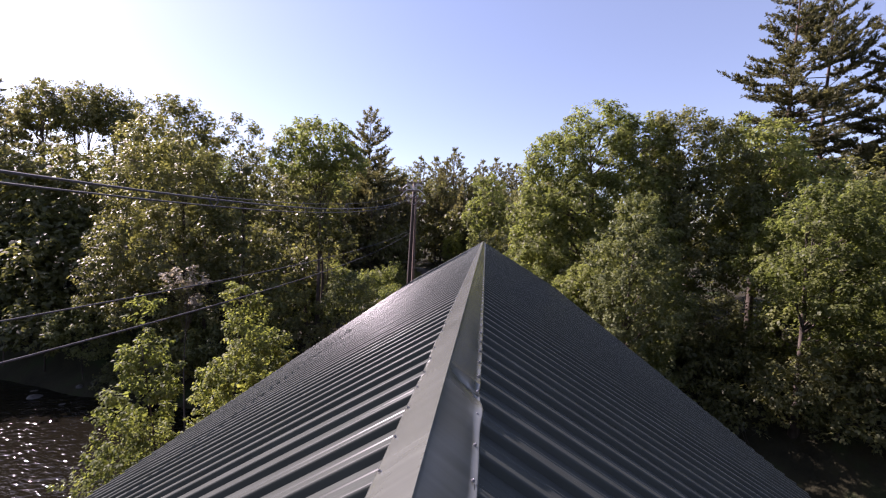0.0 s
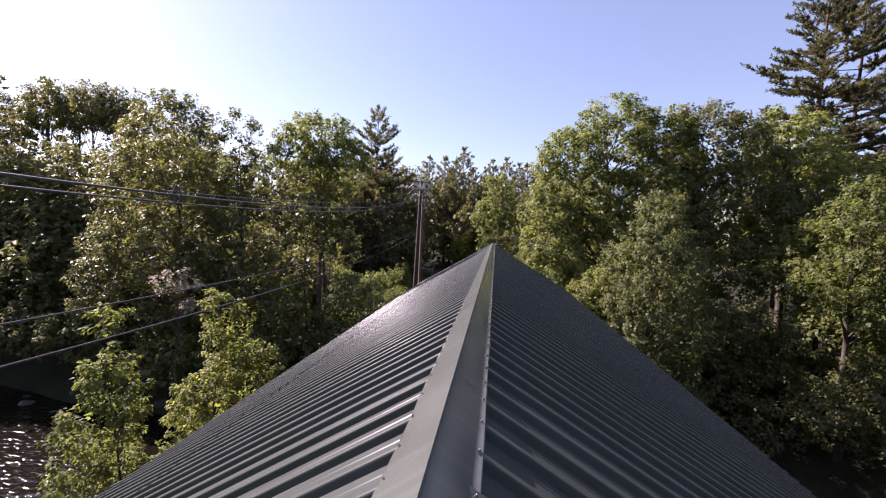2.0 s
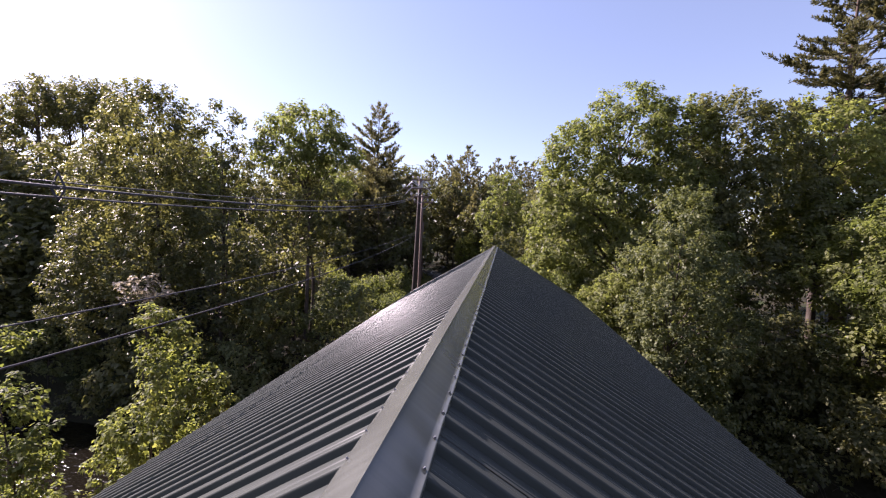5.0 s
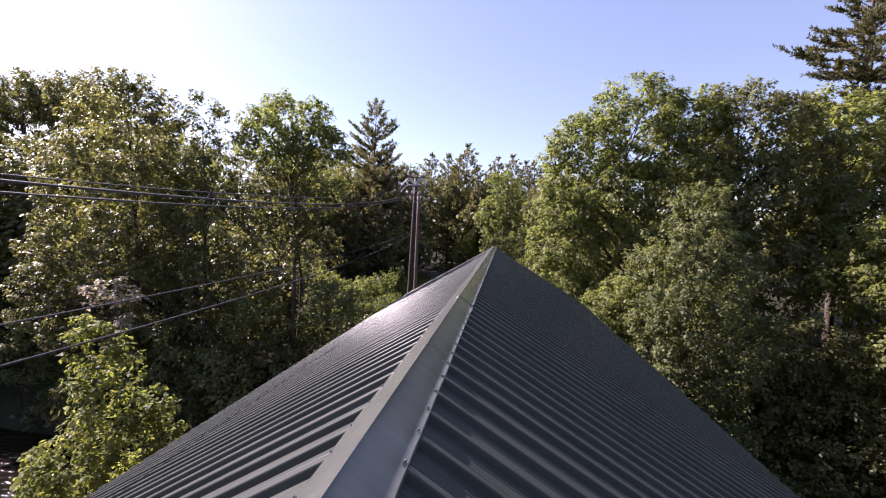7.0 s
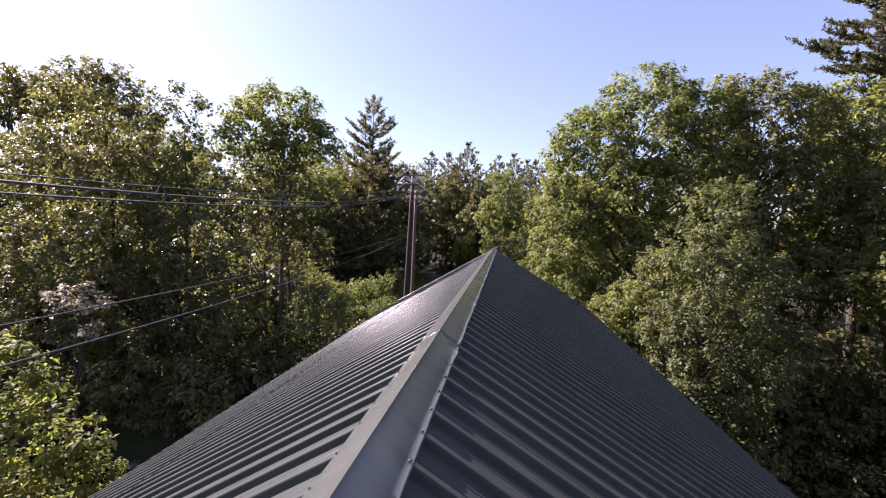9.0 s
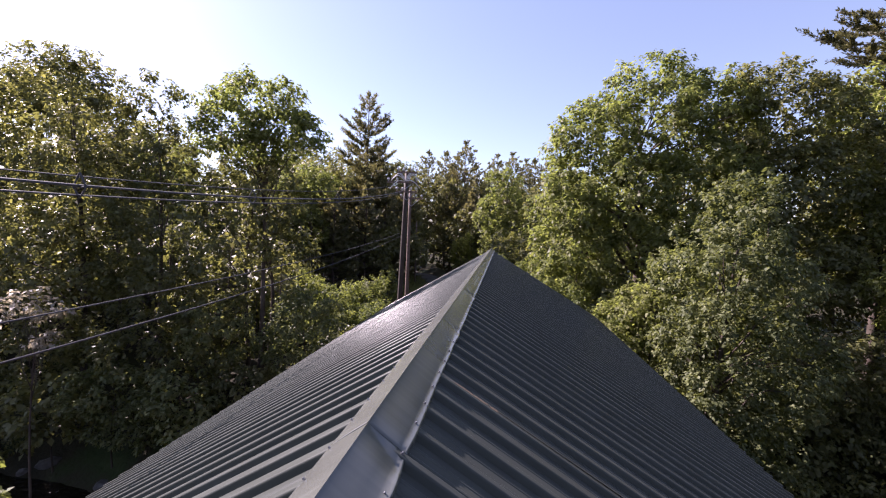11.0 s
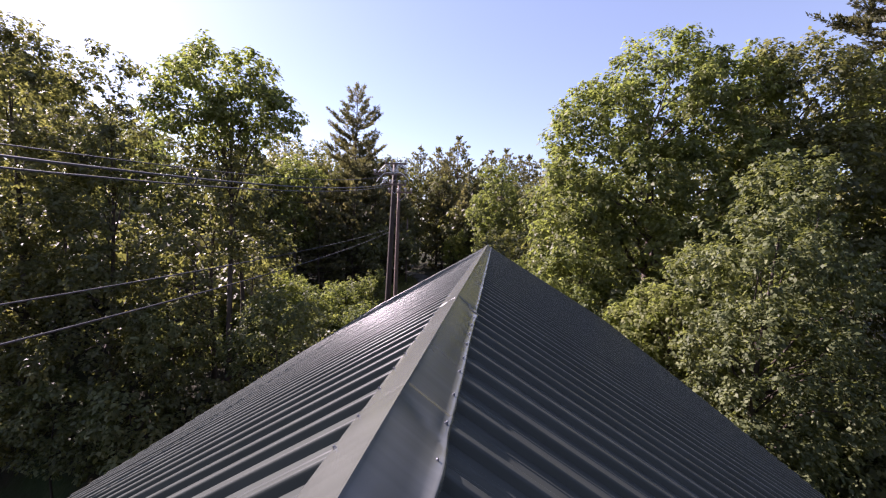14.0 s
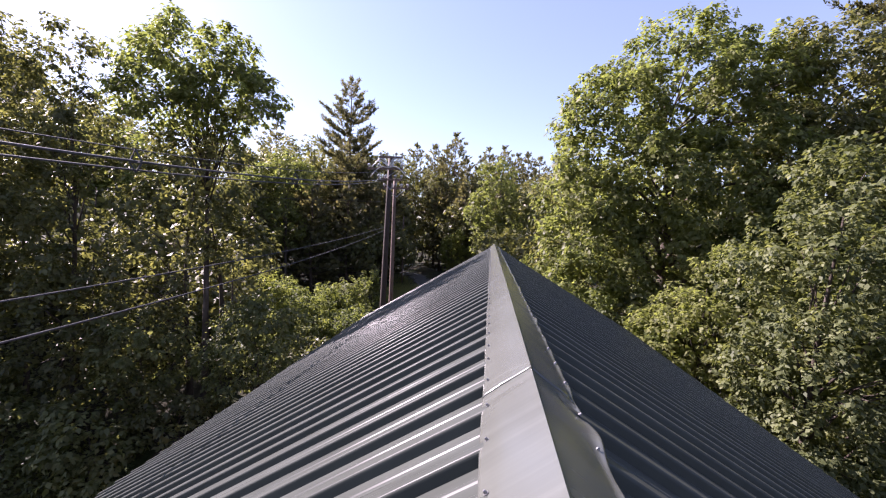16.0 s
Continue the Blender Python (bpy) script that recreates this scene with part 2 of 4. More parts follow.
def leaf_quads(rng, pos, nor, way, length, width=0.62, droop=0.16):
    """A kite-shaped, bent leaf at each place, facing nor and pointing along way."""
    n = len(pos)
    a = unit(way - nor * np.sum(way * nor, axis=1, keepdims=True))
    b = np.cross(nor, a)
    ln = length * rng.uniform(0.6, 1.35, size=(n, 1))
    tip = pos + a * ln - nor * ln * droop
    mid = pos + a * ln * 0.45 + nor * ln * 0.05
    half = b * ln * width * 0.5
    return np.stack([pos, mid + half, tip, mid - half], axis=1)


def lumps(rng, p, size):
    """A smooth field over places p, about -1 to 1, with lumps of the given size."""
    f = np.zeros(len(p))
    for k in range(7):
        w = unit(rng.normal(size=3)) * 2 * math.pi / (size * rng.uniform(0.7, 1.6))
        f += np.sin(p @ w + rng.uniform(0, 6.28))
    return f / 3.2


def crown_leaves(rng, blobs, shoot, leaf, cover, lift=0.45, ragged=1.0, thick=0.3, gaps=0.35):
    """Leafy shoots over ellipsoids: each is a tapering plume of leaves that points out and up. Gives the leaf faces and the shoots' roots."""
    F, C = [], []
    B = np.array(blobs, dtype=float)
    for i, (cx, cy, cz, rx, ry, rz) in enumerate(blobs):
        mid, rad = B[i, :3], B[i, 3:]
        area = (rx * ry + ry * rz + rx * rz) * 4.19
        k = max(5, int(cover * 1.5 * area / (shoot * shoot * thick * 2)))
        d = unit(rng.normal(size=(k, 3)))
        d = d[rng.random(len(d)) < np.clip(1.15 + d[:, 2], 0.25, 1.0)]
        p = mid + d * rad
        knots = lumps(rng, p, 1.9 * shoot)
        bulge = 0.12 * ragged * lumps(rng, p, 0.55 * (rx + rz)) + ragged * min(0.2, 0.45 * shoot / (rx + rz)) * knots
        depth = rng.random(len(d)) ** 1.4 * 0.34
        r = np.clip(1.0 + bulge - depth, 0.35, 1.3)
        p = mid + d * r[:, None] * rad
        keep = knots > -0.95 + gaps
        for j in range(len(blobs)):
            if j != i:
                keep &= np.sum(((p - B[j, :3]) / B[j, 3:]) ** 2, axis=1) > 0.55
        p, d = p[keep], d[keep]
        m = len(p)
        if m == 0:
            continue
        out = unit(d / rad * min(rad))
        axis = unit(out * 0.8 + np.array([0, 0, lift]) + rng.normal(size=(m, 3)) * 0.3)
        ln = shoot * rng.uniform(0.6, 1.35, (m, 1))
        p = p - axis * ln * 0.5
        per = max(8, int(0.95 * shoot * shoot * thick * 2 / (leaf * leaf * 0.31)))
        il = np.repeat(np.arange(m), per)
        n = len(il)
        s = rng.random((n, 1)) ** 0.8
        side = rng.normal(size=(n, 3))
        side = unit(side - axis[il] * np.sum(side * axis[il], axis=1, keepdims=True))
        girth = thick * (0.35 + 1.1 * np.sqrt(s) * (1.12 - s)) * np.sqrt(rng.uniform(0.15, 1.0, (n, 1)))
        pos = p[il] + (axis[il] * s + side * girth - np.array([0, 0, 0.14]) * s * s) * ln[il]
        nor = unit(side * 0.55 + axis[il] * 0.15 + out[il] * 0.25 + np.array([0, 0, 0.75]) + rng.normal(size=(n, 3)) * 0.3)
        way = axis[il] * 0.55 + side * 0.9 + rng.normal(size=(n, 3)) * 0.3 - np.array([0, 0, 0.12])
        F.append(leaf_quads(rng, pos, nor, way, leaf))
        C.append(p)
    return np.concatenate(F), np.concatenate(C)


def wood_mesh(name, rng, height, radius, targets, mat, lean=(0, 0), limbs=26, bare=0.25, sides=7):
    """Trunk with a slight sway, and limbs that curve out to some of the clumps."""
    verts, faces = [], []
    n = 9
    sway = rng.normal(size=(2, 3)) * 0.25
    spine = []
    for i in range(n):
        f = i / (n - 1)
        spine.append(Vector((lean[0] * f + sway[0, 0] * math.sin(f * 4) * f, lean[1] * f + sway[1, 0] * math.sin(f * 3.1 + 1) * f, height * f - 0.3 * (1 - f))))
    tube(verts, faces, spine, [radius * (1.35 if i == 0 else 1.0) * (1 - 0.86 * i / (n - 1)) for i in range(n)], sides)
    pick = targets[rng.permutation(len(targets))[:limbs]]
    for c in pick:
        c = Vector(c)
        f = min(0.93, max(bare, (c.z / height) * rng.uniform(0.7, 0.92)))
        i = int(f * (n - 1))
        g = f * (n - 1) - i
        p0 = spine[i].lerp(spine[min(i + 1, n - 1)], g)
        mid = p0.lerp(c, 0.5) + Vector((0, 0, 0.12 * (c - p0).length))
        r0 = radius * (1 - 0.86 * f) * 0.5
        tube(verts, faces, [p0, p0.lerp(mid, 0.5) + Vector(rng.normal(size=3) * 0.08), mid, mid.lerp(c, 0.6) + Vector(rng.normal(size=3) * 0.1), c], [r0, r0 * 0.8, r0 * 0.6, r0 * 0.36, 0.012], 5)
    return mesh_of(name, verts, faces, mat, True)


def ground_z(x, y):
    """Height of the land: a river bed under the bridge that bends back on one side, banks, and rising woods."""
    y_true = y
    y = y + min(60.0, 0.045 * max(0.0, x - 7.0) ** 2) * (1.0 if y < 27 else 0.0 if y > 31 else (31 - y) / 4)
    far = 1 / (1 + math.exp(-(y - 25.5 - 1.2 * math.sin(x * 0.13) - 2.2 * min(1.0, max(0.0, (-x - 12) / 6))) / 1.5))
    near = 1 / (1 + math.exp((y + 13.0 + 1.2 * math.sin(x * 0.11)) / 1.5))
    bank = max(far, near)
    rise = 0.05 * max(0.0, abs(x) - 22) * bank + 0.02 * max(0.0, y_true - 50)
    rise = min(rise, 4.0)
    rough = 0.35 * noise.noise((x * 0.17, y_true * 0.17, 0.3)) + 0.14 * noise.noise((x * 0.6, y_true * 0.6, 1.3))
    flat = max(0.0, 1 - abs(road_x(y_true) - x) / 5.0) if y_true > 27 else 0.0
    return -5.6 + 5.35 * bank + rise * (1 - flat) + rough * (1 - flat)


def road_x(y):
    """Middle of the road beyond the bridge, which bends away to one side."""
    return -0.0068 * max(0.0, y - 34) ** 2


def broadleaf(label, x, y, blobs, height, trunk_r=0.2, leaf=0.2, shoot=0.9, cover=1.0, mat=None, seed=1, limbs=26, group="", bare=0.25, name="tree", category="tree", lift=0.45, core=0.3, ragged=1.0, thick=0.3, gaps=0.35):
    """A tree whose crown fills ellipsoids given in world places."""
    rng = np.random.default_rng(seed)
    z0 = ground_z(x, y)
    top = thing(name, label, category, pose(x, y, z0), group)
    rel = [(a - x, b - y, c - z0, d, e, f) for a, b, c, d, e, f in blobs]
    F, C = crown_leaves(rng, rel, shoot, leaf, cover, lift, ragged, thick, gaps)
    faces4 = [F[F[:, 0, 2] > 0.15]]
    for bx, by, bz, rx, ry, rz in rel:
        n = int((rx * ry + ry * rz + rx * rz) * core / (leaf * leaf))
        d = unit(rng.normal(size=(n, 3)))
        q = np.array([bx, by, bz]) + d * (rng.random((n, 1)) ** 0.5) * 0.7 * np.array([rx, ry, rz])
        q = q[q[:, 2] > 0.3]
        faces4.append(leaf_quads(rng, q, unit(d[:len(q)] + rng.normal(size=(len(q), 3)) * 0.6), rng.normal(size=(len(q), 3)), leaf * 1.5))
    part("crown", quads("crown", np.concatenate(faces4), mat or LEAF), top)
    part("trunk", wood_mesh("trunk", rng, (height - z0) * 0.88, trunk_r, C, BARK, limbs=limbs, bare=bare), top, "grey-brown bark")
    return top


def pine(label, x, y, height, spread, first=0.3, seed=1, tuft=0.5, whorls=15, group="", blades=9, trunk_r=0.3, dense=5.0, fat=0.06, taper=0.8, droop=0.1, gap_share=0.12, twigs=2.4):
    """A white pine: whorls of long limbs that leave the trunk level and sweep up at their ends, plumed with needles, with gaps between the tiers."""
    rng = np.random.default_rng(seed)
    z0 = ground_z(x, y)
    top = thing("pine_tree", label, "pine tree", pose(x, y, z0), group)
    h = height - z0
    verts, faces = [], []
    spine = [Vector((0.12 * math.sin(i * 0.9 + seed), 0.12 * math.cos(i * 1.1 + seed), h * i / 10 - 0.3 * (i == 0))) for i in range(11)]
    tube(verts, faces, spine, [trunk_r * (1 - 0.93 * i / 10) for i in range(11)], 8)
    P, D = [], []
    gap = h * (1 - first) / whorls
    for w in range(whorls):
        g = w / (whorls - 1)
        z = h * (first + (0.965 - first) * g) + rng.normal() * 0.12 * gap
        env = spread * (1 - g) ** taper * (0.75 + 0.25 * min(1.0, g / 0.2)) + 0.3
        tier = rng.uniform(0.8, 1.12)
        turn = rng.uniform(0, 6.28)
        k_n = int(rng.integers(5, 8))
        for k in range(k_n):
            if rng.random() < gap_share:
                continue
            ang = turn + 2 * math.pi * k / k_n + rng.normal() * 0.2
            ln = env * tier * rng.uniform(0.65, 1.15)
            d = Vector((math.cos(ang), math.sin(ang), 0))
            start, sweep = -droop + 0.5 * g ** 1.5 + rng.normal() * 0.05, 0.24 + 0.22 * g
            p0 = Vector((0, 0, z + rng.uniform(-0.2, 0.2) * gap))

            def on(q):
                return p0 + d * ln * q + Vector((0, 0, ln * (start * q + sweep * q * q)))

            r0 = 0.05 * (1.15 - 0.7 * g) * min(1.0, ln / 3) + 0.014
            tube(verts, faces, [on(q) for q in (0, 0.35, 0.7, 1.0)], [r0, r0 * 0.75, r0 * 0.45, 0.012], 4)
            side = Vector((-d.y, d.x, 0))
            m = max(2, int(ln * dense * 0.6))
            for j in range(m):
                q = 0.3 + 0.72 * (j + rng.random()) / m
                P.append(on(q) + Vector((rng.normal() * 0.08, rng.normal() * 0.08, 0.04)))
                D.append((d + Vector((0, 0, start + 2 * sweep * q + 0.2))).normalized())
            for j in range(int(ln * twigs + 0.6)):
                q = rng.uniform(0.28, 0.92)
                way = (d * 0.8 + side * (1 if j % 2 else -1) * rng.uniform(0.6, 1.0) + Vector((0, 0, start + 2 * sweep * q + 0.05))).normalized()
                reach = ln * 0.36 * (1.15 - q) * rng.uniform(0.7, 1.2) + 0.15
                for i in range(max(1, int(reach * dense))):
                    u = (i + rng.random()) / max(1, int(reach * dense))
                    P.append(on(q) + way * reach * u + Vector((rng.normal() * 0.05, rng.normal() * 0.05, 0.12 * reach * u * u)))
                    D.append((way + Vector((0, 0, 0.35))).normalized())
    for j in range(4):
        P.append(Vector((0, 0, h * (0.95 + 0.012 * j))))
        D.append(Vector((rng.normal() * 0.2, rng.normal() * 0.2, 1)).normalized())
    P, D = np.array([tuple(p) for p in P]), np.array([tuple(p) for p in D])
    P, D = np.repeat(P, blades, axis=0), np.repeat(D, blades, axis=0)
    n = len(P)
    a = unit(D + rng.normal(size=(n, 3)) * 0.42)
    b = unit(np.cross(a, rng.normal(size=(n, 3))))
    ln = tuft * rng.uniform(0.6, 1.25, size=(n, 1))
    P = P + rng.normal(size=(n, 3)) * 0.1 * tuft
    wd = ln * fat
    part("crown", quads("crown", np.stack([P - b * wd * 0.5, P + a * ln * 0.5 - b * wd, P + a * ln, P + a * ln * 0.5 + b * wd], axis=1), NEEDLE), top)
    part("trunk", mesh_of("trunk", verts, faces, PINE_BARK, True), top, "furrowed dark pine bark")
    return top


# ---- the land ----
def land():
    xs = sorted(set([-900, -600, -400, -280, -200, -150, -120] + [-100 + 4 * i for i in range(16)] + [-40 + 1.5 * i for i in range(54)] + [42 + 4 * i for i in range(16)] + [110, 140, 200, 280, 400, 600, 900]))
    ys = sorted(set([-900, -600, -400, -250, -160, -110, -80, -60, -45, -36] + [-30 + 1.5 * i for i in range(60)] + [62 + 4 * i for i in range(16)] + [130, 150, 180, 240, 320, 450, 600, 900]))
    verts = [(x, y, ground_z(x, y)) for y in ys for x in xs]
    w = len(xs)
    faces = [(j * w + i, j * w + i + 1, (j + 1) * w + i + 1, (j + 1) * w + i) for j in range(len(ys) - 1) for i in range(w - 1)]
    tagged(new("ground", mesh_of("ground", verts, faces, GROUND, True)), "dark woodland floor with leaf litter sloping to the river", "ground", kind="structure")


land()
WATER_Z = -4.75
wv = [(-900, -22, WATER_Z), (900, -22, WATER_Z), (900, 29, WATER_Z), (-900, 29, WATER_Z)]
tagged(new("water", mesh_of("water", wv, [(0, 1, 2, 3)], WATER)), "dark rippled river glinting in the shade", "river", kind="structure")

rv, rf = [], []
stations = [28.6 + 2.0 * i for i in range(28)]
for i, y in enumerate(stations):
    c = road_x(y)
    for k, (o, dz) in enumerate(((-3.0, 0.0), (-2.7, 0.05), (0, 0.09), (2.7, 0.05), (3.0, 0.0))):
        rv.append((c + o, y, -0.16 + dz))
    if i:
        for k in range(4):
            b = (i - 1) * 5 + k
            rf.append((b, b + 1, b + 6, b + 5))
tagged(new("road", mesh_of("road", rv, rf, ROAD, True)), "narrow worn grey asphalt road leaving the bridge", "road", kind="structure")


def blades(label, spots, seed, height=0.35, per=60):
    """Grass tufts on a verge, as one growth."""
    rng = np.random.default_rng(seed)
    P = []
    for x, y, r in spots:
        k = int(per * r * r)
        a, q = rng.uniform(0, 2 * math.pi, k), r * np.sqrt(rng.random(k))
        P += [(x + q[i] * math.cos(a[i]), y + q[i] * math.sin(a[i])) for i in range(k)]
    P = np.array([(x, y, ground_z(x, y) - 0.02) for x, y in P])
    n = len(P)
    up = unit(rng.normal(size=(n, 3)) * 0.3 + np.array([0, 0, 1.0]))
    s = unit(np.cross(up, rng.normal(size=(n, 3))))
    ln = height * rng.uniform(0.5, 1.4, size=(n, 1))
    me = quads("grass", np.stack([P - s * 0.02, P + s * 0.02, P + up * ln * 0.7 + s * 0.016, P + up * ln], axis=1), GRASS)
    tagged(new("grass", me), label, "grass", kind="stuff")


blades("sunlit yellow-green grass on the verge of the road", [(road_x(y) - 4.6, y, 1.8) for y in range(34, 72, 3)] + [(-6.5, 40, 2.4), (-7.5, 44, 2.6), (-8, 50, 2.6), (-9.5, 54, 2.6), (-10.5, 58, 2.6), (-11.5, 62, 2.4)], 5, 0.4, 110)

# ---- poles and wires ----


def wire(name, label, ends, sag_y, z_low, k, r, mat, group="", x_bow=0.0):
    """A hanging wire above the line between two plan points; its height is a parabola."""
    (x0, y0), (x1, y1) = ends
    verts, faces = [], []
    pts = []
    for i in range(41):
        f = i / 40
        y = y0 + (y1 - y0) * f
        pts.append((x0 + (x1 - x0) * f + x_bow * 4 * f * (1 - f), y, z_low + k * (y - sag_y) ** 2))
    tube(verts, faces, pts, [r] * 41, 5)
    return tagged(new(name, mesh_of(name, verts, faces, mat, True)), label, "cable", group)


def utility_pole(label, x, y, top, mat, lean=(0.0, 0.0), r=0.16, arm=None, hardware=True, seed=3):
    z0 = ground_z(x, y)
    p = thing("utility_pole", label, "utility pole", pose(x, y, z0))
    h = top - z0
    v, f = [], []
    tube(v, f, [(lean[0] * t, lean[1] * t, h * t - 0.4 * (t == 0)) for t in (0, 0.2, 0.4, 0.6, 0.8, 1.0)], [r * (1 - 0.32 * t) for t in (0, 0.2, 0.4, 0.6, 0.8, 1.0)], 12)
    part("post", mesh_of("post", v, f, mat, True), p)
    if hardware:
        rng = random.Random(seed)
        for dz, half, dx in arm:
            v, f = [], []
            box(v, f, -half, half, -0.06, 0.06, -0.06, 0.06)
            q = lean[0] * (1 + dz / h)
            a = part("crossarm", mesh_of("crossarm", v, f, POLE_LIGHT), p, "weathered timber crossarm", pose(q + dx, -r - 0.05, h + dz, 0, 0, 4))
            for s in (-0.92, -0.35, 0.42, 0.92):
                v, f = [], []
                tube(v, f, [(0, 0, 0), (0, 0, 0.08), (0, 0, 0.1), (0, 0, 0.17), (0, 0, 0.19), (0, 0, 0.26)], [0.03, 0.03, 0.1, 0.09, 0.11, 0.05], 8)
                part("insulator", mesh_of("insulator", v, f, PORCELAIN, True), a, "pale grey insulator", pose(s * half, 0, 0.06))
            for s in (-1, 1):
                v, f = [], []
                tube(v, f, [(s * half * 0.7, 0.07, -0.05), (0, 0.1, -0.62)], [0.018, 0.018], 5)
                part("brace", mesh_of("brace", v, f, GALV), a, "thin steel brace")
    return p


utility_pole("dark creosoted timber utility pole crowded with insulators", -7.15, 39.2, 11.75, POLE_DARK, (0.35, 0.0), 0.21, [(-0.12, 0.75, 0.1), (-0.85, 1.15, -0.25), (-1.55, 0.8, 0.1)])
utility_pole("weathered reddish utility pole beside its darker neighbour", -7.15, 41.6, 10.6, POLE_LIGHT, (0.1, 0.0), 0.16, [(-0.7, 0.9, 0.15)])
utility_pole("slim grey pole standing beside the road", -11.6, 66.0, 8.6, POLE_LIGHT, (0.0, 0.0), 0.11, [], False)


def jumper(x, y, z, dx, dz, bow):
    """A pale looped lead from an insulator to the gear on the pole."""
    pts = [(dx * s, -0.12 * math.sin(s * 3.14), dz * s + bow * math.sin(s * 3.14)) for s in (0, 0.15, 0.3, 0.45, 0.6, 0.75, 0.9, 1.0)]
    v, f = [], []
    tube(v, f, pts, [0.032] * 8, 5)
    ob = new("jumper_wire", mesh_of("jumper_wire", v, f, PORCELAIN, True))
    ob.matrix_basis = pose(x, y, z)
    tagged(ob, "pale looped jumper wire on the utility pole", "wire", "jumper wires")


for dx, dz, bow in ((-1.75, 0.1, 0.5), (-1.3, 0.5, 0.45), (1.7, 0.15, 0.5), (1.35, 0.55, 0.4), (-1.9, -0.7, 0.35), (1.8, -0.6, 0.35), (-0.7, 0.75, 0.25), (0.75, 0.8, 0.2)):
    jumper(-6.85, 38.95, 10.95, dx * 0.62, dz * 0.8, bow * 0.8)

# the lines run from the pole back along the bridge
span = ((-7.1, 39.0), (-5.35, -36.0))
arm = ((-7.65, 39.0), (-6.4, 9.0))
wire("power_line", "thin dark overhead wire", arm, 5.0, 7.83, 0.0025, 0.012, CABLE, "overhead wires")
wire("power_line", "thick dark overhead cable", span, 8.4, 7.8, 0.0026, 0.024, CABLE, "overhead wires")
wire("power_line", "dark overhead cable below its neighbour", span, 8.6, 7.64, 0.0027, 0.018, CABLE, "overhead wires")
wire("telephone_line", "pale bundled telephone cable sagging along the bridge", span, 8.6, 5.8, 0.00142, 0.014, PALE_CABLE, "telephone cables")
wire("telephone_line", "dark lashed telephone cable hanging lowest", span, 8.9, 5.22, 0.00185, 0.017, PALE_CABLE, "telephone cables")
wire("service_wire", "thin drop wire crossing before the dark woods", ((-7.0, 39.1), (-30.0, 34.0)), 37.5, 8.75, 0.012, 0.012, PALE_CABLE)
wire("service_wire", "thin wire running on along the road", ((-7.0, 39.3), (-13.0, 82.0)), 60.0, 8.4, 0.0009, 0.012, PALE_CABLE)


def cable_spacer(y):
    x = span[0][0] + (span[1][0] - span[0][0]) * (span[0][1] - y) / (span[0][1] - span[1][1])
    s = thing("cable_spacer", "grey plastic diamond spacer hung between overhead cables", "cable spacer", pose(x, y, 7.72 + 0.00265 * (y - 8.5) ** 2), "cable spacers")
    v, fc = [], []
    for a, b in (((0, 0.3), (-0.13, 0.06)), ((0, 0.3), (0.13, 0.06)), ((-0.13, 0.06), (0, -0.12)), ((0.13, 0.06), (0, -0.12)), ((-0.13, 0.06), (0.13, 0.06))):
        tube(v, fc, [(a[0], 0, a[1]), (b[0], 0, b[1])], [0.016, 0.016], 5)
    part("frame", mesh_of("frame", v, fc, PALE_CABLE), s)


for y in (9.4, 14.6, 19.6, 26.1):
    cable_spacer(y)

# ---- trees: the ones that stand by themselves ----
broadleaf("tall broadleaf tree with a full yellow-green crown on the bank", -21.0, 27.0,
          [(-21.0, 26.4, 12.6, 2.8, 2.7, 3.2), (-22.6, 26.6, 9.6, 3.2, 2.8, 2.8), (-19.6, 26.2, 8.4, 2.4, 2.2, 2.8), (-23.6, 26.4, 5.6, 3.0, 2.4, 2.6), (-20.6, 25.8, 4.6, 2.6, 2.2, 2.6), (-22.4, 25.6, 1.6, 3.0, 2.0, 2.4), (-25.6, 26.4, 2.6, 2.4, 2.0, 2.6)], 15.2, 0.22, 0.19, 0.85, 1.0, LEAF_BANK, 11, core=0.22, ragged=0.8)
broadleaf("slender dark tree with a sparse narrow top", -17.0, 27.6,
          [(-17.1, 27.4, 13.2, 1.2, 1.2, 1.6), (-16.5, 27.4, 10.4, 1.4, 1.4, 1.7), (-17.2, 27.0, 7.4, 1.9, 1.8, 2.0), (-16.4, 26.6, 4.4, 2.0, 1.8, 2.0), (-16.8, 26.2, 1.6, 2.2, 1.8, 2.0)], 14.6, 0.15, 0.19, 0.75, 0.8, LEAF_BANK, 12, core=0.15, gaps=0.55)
broadleaf("tree with a round open crown and bare upper trunk", -11.6, 28.2,
          [(-11.3, 27.2, 12.8, 2.3, 2.2, 1.6), (-13.0, 27.4, 11.9, 1.5, 1.5, 1.3), (-9.8, 27.2, 11.7, 1.5, 1.5, 1.2), (-11.2, 27.0, 11.2, 1.8, 1.8, 0.9)], 14.4, 0.16, 0.18, 0.8, 1.25, LEAF, 13, 44, core=0.2, ragged=1.1, gaps=0.6, bare=0.5)
broadleaf("leafy tree filling in beneath the round crown", -12.6, 28.6,
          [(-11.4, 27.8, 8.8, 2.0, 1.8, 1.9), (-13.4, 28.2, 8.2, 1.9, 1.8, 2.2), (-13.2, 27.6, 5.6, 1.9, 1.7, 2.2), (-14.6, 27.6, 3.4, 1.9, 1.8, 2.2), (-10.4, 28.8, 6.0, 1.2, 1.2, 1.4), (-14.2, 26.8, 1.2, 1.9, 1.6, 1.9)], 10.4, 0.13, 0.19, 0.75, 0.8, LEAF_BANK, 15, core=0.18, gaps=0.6)
